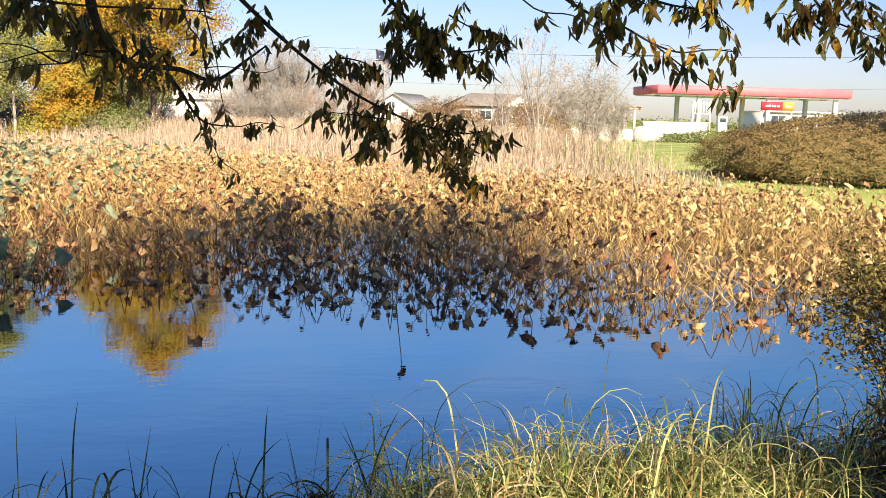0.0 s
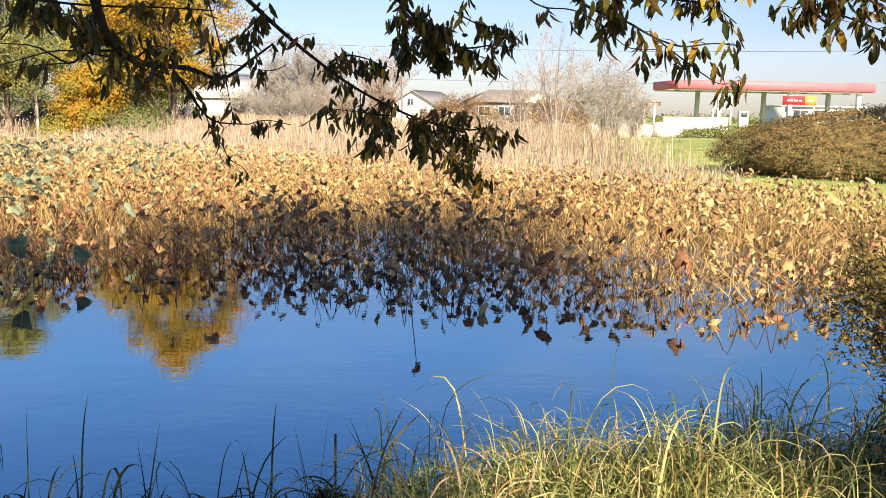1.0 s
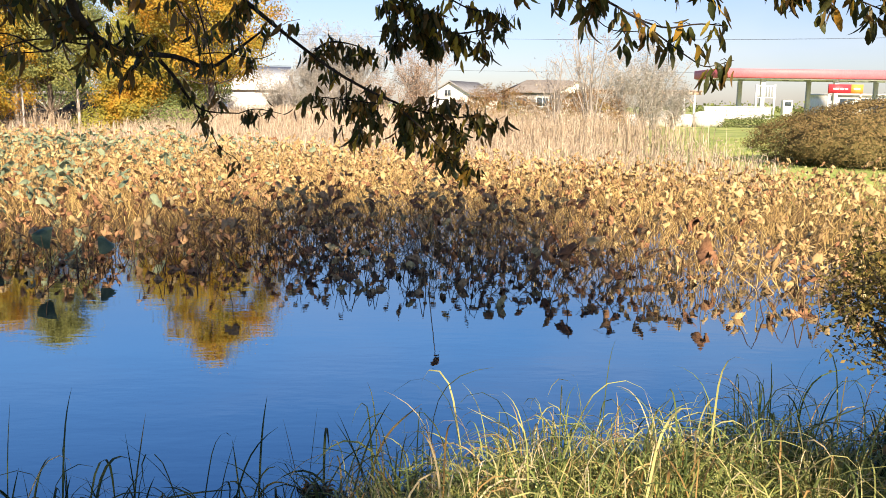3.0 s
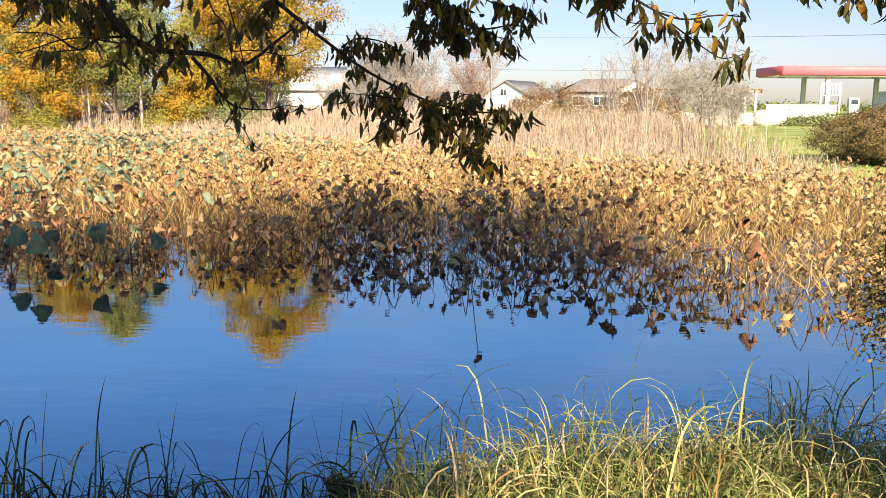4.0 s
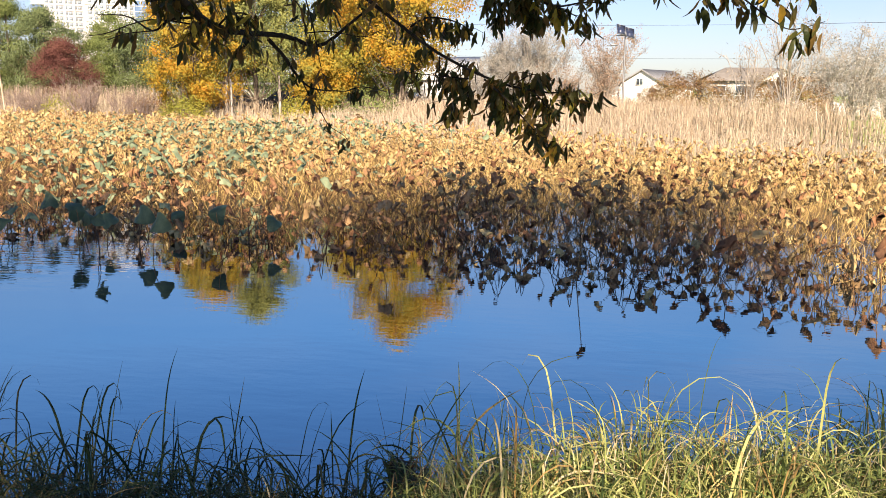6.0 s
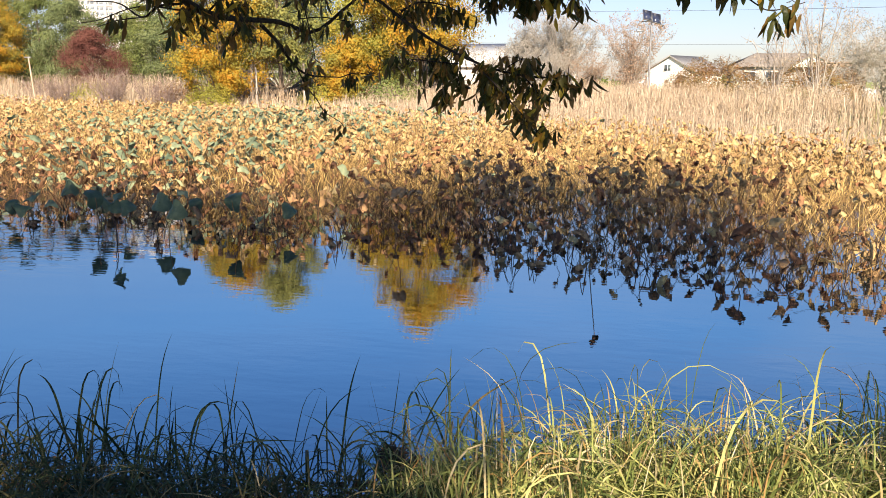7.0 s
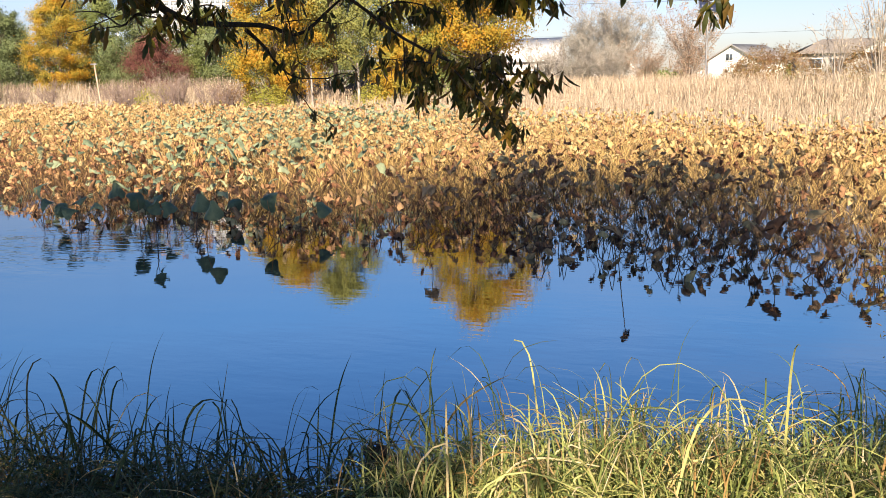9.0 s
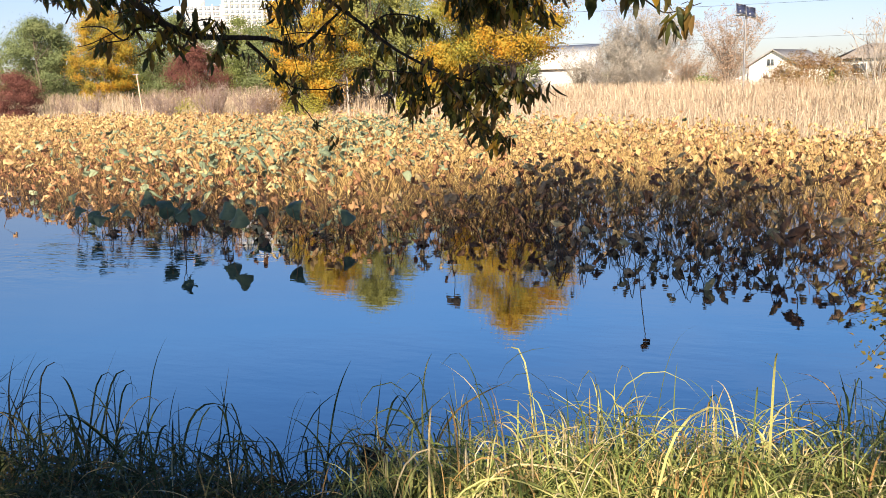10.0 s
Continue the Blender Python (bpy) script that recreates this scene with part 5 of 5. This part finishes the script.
def tower(x, y, w, d, storeys, turn, label, blue):
    """A high apartment block: slabs, windows storey by storey, end bays."""
    h = storeys * 2.9
    t = thing("apartment_tower", (x, y, 0), label, "apartment building", "apartment towers", turn=turn)
    part("wall", box(Geo(), -w / 2, w / 2, 0, d, 0, h), M_APT, t)
    q = 1 if blue else -1
    part("glazed_bay", box(Geo(), *sorted((q * (-w / 2 - .3), q * (-w / 2 + w * .22))), -.6, d * .6, 0, h - 3), M_BLUEGLASS, t, "blue glazed bay")
    bb = Geo()
    for s in range(1, storeys):
        box(bb, *sorted((q * (-w / 2 - .5), q * (-w / 2 + w * .225))), -.75, d * .6 + .15, s * 2.9 - .3, s * 2.9)
    tagged(part("bay_bands", bb, M_APT, t), kind="stuff")
    wg = Geo()
    box(wg, -.9, .9, -.02, .25, 0, 1.5)
    me = wg.mesh("window", M_APTGLASS)
    cols = q * np.linspace(-w / 2 + w * .28, w / 2 - 2.5, 8)
    n = 0
    joined = Geo()
    for s in range(storeys):
        for c in cols:
            if n < 280 and s > 3:
                ob = new("window", me)
                ob.parent, ob.location = t, (c, -.06, s * 2.9 + .9)
                n += 1
            else:
                box(joined, c - .9, c + .9, -.08, .2, s * 2.9 + .9, s * 2.9 + 2.4)
    if joined.n:
        tagged(part("lower_windows", joined, M_APTGLASS, t), kind="stuff")
    sl = Geo()
    for s in range(1, storeys + 1):
        box(sl, *sorted((q * (-w / 2 + w * .23), q * (w / 2 + .1))), -.35, .1, s * 2.9 - .2, s * 2.9)
    tagged(part("banding", sl, M_APT, t), kind="stuff")
    for c in cols[1::2]:
        part("pier", box(Geo(), c + 1.6, c + 2.4, -.5, .1, 0, h + 1), M_APT, t)
    part("roof_house", box(Geo(), -w * .2, w * .15, d * .2, d * .7, h, h + 5), M_APT, t)


tower(-283, 425, 26, 14, 17, 33, "pale apartment block with a blue glazed end", True)
tower(-252, 430, 32, 14, 30, 30, "tall pale apartment tower with ribbed facade", False)
tower(-272, 455, 22, 14, 24, 31, "tall pale apartment tower in the distance", True)

# far woods and rooftops along the horizon
fw = Geo()
for i in range(420):
    a = rng.uniform(-75, 62)
    d = rng.uniform(150, 260)
    c = np.array([math.sin(radians(a)) * d, math.cos(radians(a)) * d, 0])
    hgt = (7.5 if a < -30 else 3.0 if a < -5 else 1.8) * rng.uniform(.6, 1.3) + (d - 150) * .01
    k = 90
    q = rng.normal(0, 1, (k, 3)) * [2.6, 2.6, hgt * .3] + [0, 0, hgt * .55]
    flecks(fw, c + q * [1, 1, 0] + [0, 0, 1] * np.abs(q), .62, 0, .8, q - [0, 0, hgt * .2])
tagged(part("far_woods", fw, M_GREEN, None, "hazy green woods along the horizon"), category="woods", kind="stuff")


# ---- the overhanging tree on the near bank ----
chestnut = thing("overhanging_tree", (-2.6, -1.4, height_at(-2.6, -1.4)), "leafy tree with long drooping dark green leaves", "tree")
TREE = np.array([-2.6, -1.4, height_at(-2.6, -1.4)])
g = Geo()
tube(g, smooth_line([(0, 0, -.2), (.1, .1, 1.2), (.3, .3, 2.4), (.9, .7, 3.8), (2.6, 1.6, 5.2)], 14), .20, .07, 10)
part("trunk", g, M_DARKBARK, chestnut, smooth=True)
boughs = [((.9, .7, 3.8), (e[0] * .55 + .3, e[1] * .55, 4.6), e, .06) for e in
         ((4.4, 2.6, 5.6), (6.2, 3.4, 5.4), (2.8, -3.0, 4.7), (3.6, 3.8, 5.4), (6.8, -3.3, 4.7), (9.2, -1.4, 4.7), (-1.0, 2.3, 4.9), (1.2, 3.2, 4.6), (3.3, .2, 4.6), (2.3, 5.2, 5.1), (3.9, 6.1, 5.3), (5.6, 5.4, 5.3))]
# limbs that dip into the view
for s, e in (((.9, .7, 3.8), (2.02, 4.0, 2.1)), ((1.6, 1.1, 4.4), (2.35, 4.4, 2.22)), ((2.6, 1.6, 5.0), (2.85, 4.7, 2.35)), ((2.6, 1.6, 5.0), (3.4, 3.8, 2.3)), ((4.0, 2.3, 5.4), (4.05, 3.7, 2.35)), ((.9, .7, 3.8), (1.2, 4.0, 2.5))):
    boughs.append((s, tuple((np.array(s) + e) / 2 + [0, .25, .25]), e, .03))
for s, c, e, r in boughs:
    g = Geo()
    tube(g, smooth_line([s, c, e], 8), r, .012, 6)
    part("limb", g, M_DARKBARK, chestnut, smooth=True)

# leaf shapes, drawn hanging from the origin: long, toothed, folded on the midrib
def leaf_shape(length, width, curl, name, m):
    n = 7
    t = np.linspace(0, 1, n)
    w = width * np.sin(np.pi * np.clip(t, .03, .985)) ** .75 * (1 - .25 * t)
    w[1:-1] *= 1 + .10 * (-1) ** np.arange(n - 2)
    x = curl * t ** 2 * length
    z = -length * (t - .25 * abs(curl) * t ** 2)
    rows = []
    for i in range(n):
        rows += [(x[i] + w[i] * .35, -w[i], z[i]), (x[i], 0, z[i]), (x[i] + w[i] * .35, w[i], z[i])]
    g = Geo()
    f = []
    for i in range(n - 1):
        a = i * 3
        f += [(a, a + 1, a + 4, a + 3), (a + 1, a + 2, a + 5, a + 4)]
    g.add(rows, f)
    return g


SHAPES = [(l, w, c) for l in (.046, .058, .070) for w, c in ((.0090, .25), (.0118, -.2), (.0100, .5))]
LEAF_MESH = [leaf_shape(l, w, c, "leaf", M_OAKLEAF).mesh("leaf", M_OAKLEAF, True) for l, w, c in SHAPES]
LEAF_YEL = [leaf_shape(l, w, c, "leaf", M_OAKYEL).mesh("leaf", M_OAKYEL, True) for l, w, c in SHAPES[::2]]
LEAF_V = [np.concatenate(leaf_shape(l, w, c, "leaf", M_OAKLEAF).v) for l, w, c in SHAPES]
LEAF_F = leaf_shape(.07, .01, .2, "leaf", M_OAKLEAF).f[4][0]
twigs, rest, rest_yel = Geo(), Geo(), Geo()
made = [0, 0]


def hang_leaf(p, spread, yellow):
    """One leaf hanging at p; the first few hundred are single pieces."""
    d = rng.normal(0, spread, 2)
    m = Matrix.Translation(p) @ Euler((d[0], d[1], rng.uniform(0, 6.28))).to_matrix().to_4x4() @ Matrix.Scale(rng.uniform(.8, 1.2), 4)
    made[0] += 1
    if made[0] % 5 < 2 and made[1] < 290:
        me = LEAF_YEL[rng.integers(len(LEAF_YEL))] if yellow else LEAF_MESH[rng.integers(len(LEAF_MESH))]
        ob = new("leaf", me)
        ob.parent = chestnut
        ob.matrix_basis = m
        made[1] += 1
    else:
        v = LEAF_V[rng.integers(len(LEAF_V))]
        R = np.array(m)
        (rest_yel if yellow else rest).add(v @ R[:3, :3].T + R[:3, 3], LEAF_F)


def branch(pts, r0, r1, n, sunlit=False):
    """A bough or twig with clusters of leaves hanging from short side twigs."""
    p = smooth_line(np.array(pts) - TREE, max(6, len(pts) * 3))
    tube(twigs, p, r0, r1, 6)
    nodes = max(1, round(n / 1.7))
    for i in range(nodes):
        u = .12 + .88 * ((i + rng.uniform(.2, .8)) / nodes)
        q = p[min(len(p) - 1, int(u * (len(p) - 1)))]
        e = q + rng.normal(0, .035, 3) + [0, 0, -.012]
        tube(twigs, [q, (q + e) / 2 + [0, 0, .008], e], .0016, .001, 3)
        k = int(rng.integers(6, 11))
        for j in range(k):
            s = q + (e - q) * rng.uniform(.1, 1) + rng.normal(0, .014, 3)
            # branches in the sun get more yellow leaves, sunlight put into colour
            hang_leaf(s, .38, rng.random() < (.38 if sunlit else .09))


branch([(-0.58, 2.6, 2.32), (-0.61, 2.85, 2.18), (-0.57, 3.1, 2.09), (-0.46, 3.5, 2.09), (-0.33, 3.6, 2.05), (-0.18, 3.6, 2.15), (-0.1, 3.6, 2.21)], 0.019, 0.004, 17)
branch([(-0.5, 3.42, 2.07), (-0.46, 3.5, 2.0), (-0.42, 3.55, 1.92), (-0.36, 3.6, 1.86), (-0.22, 3.65, 1.85)], 0.009, 0.003, 8)
branch([(-0.22, 3.65, 1.85), (-0.14, 3.65, 1.87), (-0.03, 3.65, 1.85)], 0.003, 0.002, 7)
branch([(-0.4, 3.57, 1.89), (-0.37, 3.6, 1.81), (-0.34, 3.65, 1.75), (-0.32, 3.7, 1.69), (-0.26, 3.75, 1.64), (-0.25, 3.78, 1.61)], 0.003, 0.0015, 5)
branch([(-0.6, 2.92, 2.12), (-0.69, 2.9, 2.11), (-0.76, 2.9, 2.07), (-0.89, 2.95, 2.13), (-1.05, 3.0, 2.14)], 0.006, 0.002, 2)
branch([(-0.76, 2.9, 2.07), (-0.87, 2.9, 2.06), (-0.98, 2.95, 2.04)], 0.003, 0.0015, 0)
branch([(-0.6, 2.92, 2.14), (-0.63, 2.9, 2.17), (-0.68, 2.85, 2.18), (-0.75, 2.85, 2.17)], 0.005, 0.002, 14)
branch([(-0.57, 3.05, 2.09), (-0.51, 3.05, 2.14), (-0.47, 3.1, 2.15), (-0.43, 3.1, 2.12)], 0.005, 0.002, 14)
branch([(-0.59, 2.97, 2.11), (-0.61, 2.95, 2.08), (-0.63, 2.93, 2.06)], 0.004, 0.002, 11)
branch([(-0.43, 3.4, 2.35), (-0.4, 3.42, 2.26), (-0.36, 3.45, 2.2), (-0.35, 3.5, 2.08)], 0.004, 0.002, 7)
branch([(-0.36, 3.5, 2.1), (-0.26, 3.55, 2.11), (-0.12, 3.6, 2.09), (-0.04, 3.6, 2.12)], 0.003, 0.0015, 2)
branch([(-0.53, 3.35, 2.08), (-0.57, 3.3, 2.03), (-0.64, 3.3, 1.96)], 0.003, 0.0015, 4)
branch([(-0.18, 3.0, 2.37), (-0.06, 3.2, 2.26), (0.1, 3.3, 2.13), (0.29, 3.25, 2.0), (0.53, 3.2, 1.89), (0.73, 3.18, 1.85), (0.81, 3.15, 1.86)], 0.0095, 0.003, 22)
branch([(-0.09, 3.15, 2.3), (-0.13, 3.2, 2.24), (-0.15, 3.2, 2.18)], 0.004, 0.002, 16)
branch([(0.16, 3.3, 2.11), (0.22, 3.35, 2.15), (0.32, 3.4, 2.14), (0.4, 3.4, 2.1)], 0.005, 0.002, 24)
branch([(0.29, 3.25, 1.99), (0.29, 3.25, 1.93), (0.29, 3.25, 1.87)], 0.003, 0.0015, 2)
branch([(0.42, 3.2, 1.93), (0.41, 3.25, 1.85), (0.34, 3.3, 1.81), (0.31, 3.3, 1.79)], 0.003, 0.0015, 18)
branch([(0.48, 3.2, 1.9), (0.58, 3.12, 1.82), (0.65, 3.08, 1.75), (0.7, 3.05, 1.7), (0.75, 3.03, 1.64), (0.8, 3.0, 1.64)], 0.004, 0.0015, 24)
branch([(0.5, 3.2, 1.9), (0.55, 3.2, 1.84), (0.57, 3.2, 1.79)], 0.003, 0.0015, 15)
branch([(0.76, 3.17, 1.86), (0.82, 3.15, 1.84), (0.88, 3.14, 1.8)], 0.003, 0.0015, 12)
branch([(0.43, 3.2, 1.9), (0.32, 3.25, 1.91), (0.22, 3.3, 1.92), (0.13, 3.3, 1.93)], 0.003, 0.0015, 26)
branch([(0.58, 3.2, 1.87), (0.67, 3.2, 1.92), (0.72, 3.2, 1.9)], 0.003, 0.0015, 12)
branch([(0.53, 3.2, 1.88), (0.56, 3.18, 1.79), (0.51, 3.2, 1.76)], 0.003, 0.0015, 14)
branch([(0.67, 3.18, 1.86), (0.73, 3.15, 1.8), (0.76, 3.12, 1.77)], 0.003, 0.0015, 16)
branch([(0.33, 3.3, 2.49), (0.43, 3.35, 2.4), (0.53, 3.45, 2.32), (0.62, 3.5, 2.25), (0.74, 3.45, 2.2), (0.86, 3.4, 2.21), (0.96, 3.4, 2.2)], 0.01, 0.002, 26)
branch([(0.49, 3.45, 2.34), (0.46, 3.5, 2.28), (0.48, 3.55, 2.2), (0.51, 3.55, 2.14)], 0.004, 0.002, 26)
branch([(0.58, 3.5, 2.28), (0.63, 3.48, 2.19), (0.66, 3.48, 2.14)], 0.004, 0.002, 34)
branch([(0.55, 3.45, 2.35), (0.61, 3.45, 2.29), (0.67, 3.45, 2.27)], 0.004, 0.002, 24)
branch([(0.74, 3.45, 2.2), (0.79, 3.42, 2.17), (0.86, 3.4, 2.15)], 0.003, 0.0015, 14, True)
branch([(0.69, 3.4, 2.35), (0.79, 3.4, 2.3), (0.89, 3.4, 2.28), (0.98, 3.4, 2.23)], 0.004, 0.0015, 22, True)
branch([(0.84, 2.4, 2.38), (0.95, 2.45, 2.31), (1.07, 2.5, 2.26), (1.17, 2.5, 2.23), (1.25, 2.42, 2.17), (1.33, 2.38, 2.14), (1.42, 2.35, 2.15), (1.49, 2.3, 2.14)], 0.006, 0.002, 14, True)
branch([(0.77, 2.5, 2.35), (0.88, 2.5, 2.27), (0.99, 2.5, 2.26), (1.08, 2.5, 2.22), (1.17, 2.45, 2.14), (1.25, 2.4, 2.13)], 0.003, 0.0015, 7)
branch([(1.25, 2.42, 2.17), (1.32, 2.35, 2.1), (1.39, 2.3, 2.04), (1.43, 2.28, 2.02), (1.51, 2.28, 2.04)], 0.003, 0.0012, 8)
branch([(1.04, 2.4, 2.38), (1.16, 2.42, 2.33), (1.3, 2.4, 2.29), (1.41, 2.36, 2.27), (1.48, 2.32, 2.21)], 0.006, 0.002, 18, True)
branch([(1.1, 2.42, 2.3), (1.13, 2.45, 2.25), (1.12, 2.45, 2.22)], 0.003, 0.0015, 14)
branch([(1.27, 2.3, 2.41), (1.35, 2.3, 2.34), (1.46, 2.28, 2.32), (1.53, 2.26, 2.3)], 0.005, 0.002, 8, True)
branch([(1.64, 2.3, 2.42), (1.78, 2.38, 2.32), (1.83, 2.36, 2.26), (1.89, 2.3, 2.22), (1.96, 2.25, 2.18)], 0.005, 0.002, 18)
branch([(1.78, 2.38, 2.31), (1.76, 2.4, 2.29), (1.71, 2.42, 2.27)], 0.003, 0.0015, 14)
branch([(1.79, 2.3, 2.39), (1.89, 2.28, 2.29), (1.99, 2.25, 2.24)], 0.004, 0.002, 13)
branch([(-0.69, 3.0, 2.22), (-0.75, 2.95, 2.24), (-0.81, 2.9, 2.25), (-0.87, 2.9, 2.25)], 0.004, 0.0015, 16)
branch([(-0.95, 2.8, 2.14), (-0.91, 2.8, 2.19), (-0.87, 2.8, 2.24), (-0.82, 2.8, 2.33)], 0.003, 0.002, 1)
branch([(-0.64, 3.0, 2.1), (-0.78, 3.0, 2.12), (-0.88, 3.0, 2.11), (-1.01, 3.0, 2.07), (-1.09, 3.0, 2.06)], 0.004, 0.0015, 1)
branch([(-0.35, 3.3, 2.44), (-0.32, 3.35, 2.29), (-0.29, 3.4, 2.13), (-0.28, 3.45, 1.99), (-0.27, 3.45, 1.94)], 0.004, 0.0015, 6)
branch([(-1.06, 2.5, 2.29), (-0.78, 2.5, 2.25), (-0.55, 2.5, 2.23), (-0.33, 2.5, 2.23), (-0.18, 2.55, 2.23)], 0.006, 0.002, 13)
branch([(-0.78, 2.5, 2.25), (-0.71, 2.5, 2.21), (-0.63, 2.5, 2.19)], 0.003, 0.0015, 8)
foliage = part("foliage", rest, M_OAKLEAF, chestnut, "drooping dark green leaves", True)
tagged(foliage, kind="stuff")
tagged(part("turning_foliage", rest_yel, M_OAKYEL, chestnut, "yellow and orange leaves, some sunlight in their colour", True), kind="stuff")
tagged(part("branchwork", twigs, M_DARKBARK, chestnut, smooth=True), kind="stuff")
# the high crown, over and behind the path
crown = Geo()
for c, r, n in (((1.7, 1.2, 5.7), (3.7, 2.4, 1.5), 180), ((2.3, 3.7, 5.4), (2.5, 1.8, .8), 75), ((4.5, -4.7, 4.8), (.55, .7, .5), 18), ((.2, -4.4, 4.8), (2.0, 1.6, 1.2), 90), ((6.6, -2.8, 4.8), (1.2, 1.2, .9), 40), ((1.9, .2, 5.0), (2.9, 1.5, .7), 180), ((-3.6, .9, 5.1), (2.7, 1.2, .8), 150), ((.7, -1.2, 4.65), (1.0, 1.0, .6), 40)):
    for i in range(n):
        d = rng.normal(size=3)
        d /= np.linalg.norm(d)
        q = np.array(c) + d * np.array(r) * rng.uniform(.15, 1) ** .5 - TREE
        flecks(crown, q + rng.normal(0, .26, (80, 3)) * [1, 1, .7], .15, .5, .4)
tagged(part("crown", crown, M_OAKLEAF, chestnut), kind="stuff")


# ---- shrub leaning over the near bank ----
def leafy_shrub(x, y, h, label, seed, n=26, reach=.55, lean=(0, 0)):
    r = np.random.default_rng(seed)
    t = thing("leafy_shrub", (x, y, max(0, height_at(x, y))), label, "shrub")
    sg, lg = Geo(), Geo()
    for i in range(n):
        a = r.uniform(0, 6.28)
        e = np.array([math.cos(a) * reach * r.uniform(.3, 1), math.sin(a) * reach * r.uniform(.3, 1), h * r.uniform(.7, 1)])
        e[:2] += np.array(lean) * e[2] / h
        line = smooth_line([(r.normal(0, .05), r.normal(0, .05), -.1), e * [.5, .5, .6], e], 8)
        tube(sg, line, .004, .0015, 4)
        for j in range(9):
            q = line[r.integers(6, 8)]
            f = q + r.normal(0, .09, 3) + [0, 0, .03]
            tube(sg, [q, (q + f) / 2, f], .002, .001, 3)
            flecks(lg, q + (f - q) * r.uniform(.2, 1.1, (28, 1)) + r.normal(0, .03, (28, 3)), .020, -.2, .5)
    tagged(part("branchwork", sg, M_DARKBARK, t), kind="stuff")
    part("foliage", lg, M_SHRUB, t, "small olive and yellow leaves")


leafy_shrub(2.54, 2.45, 1.22, "olive and yellow leafy shrub leaning over the bank", 71, 58, .42, (-.1, 0))
bare_tree("dry_brush", 2.75, 3.0, .5, .9, M_BROWNBUSH, "tangle of dry brown twigs on the bank", 73, 160, .05, M_BARK, 9)
bare_tree("dry_brush", 3.25, 3.4, .45, .9, M_BROWNBUSH, "tangle of dry brown twigs on the bank", 74, 120, .05, M_BARK, 8)
bare_tree("dry_brush", .2, 3.08, .26, .4, M_BROWNBUSH, "tuft of dead brown stems among the grass", 76, 260, .028, M_BARK, 14)
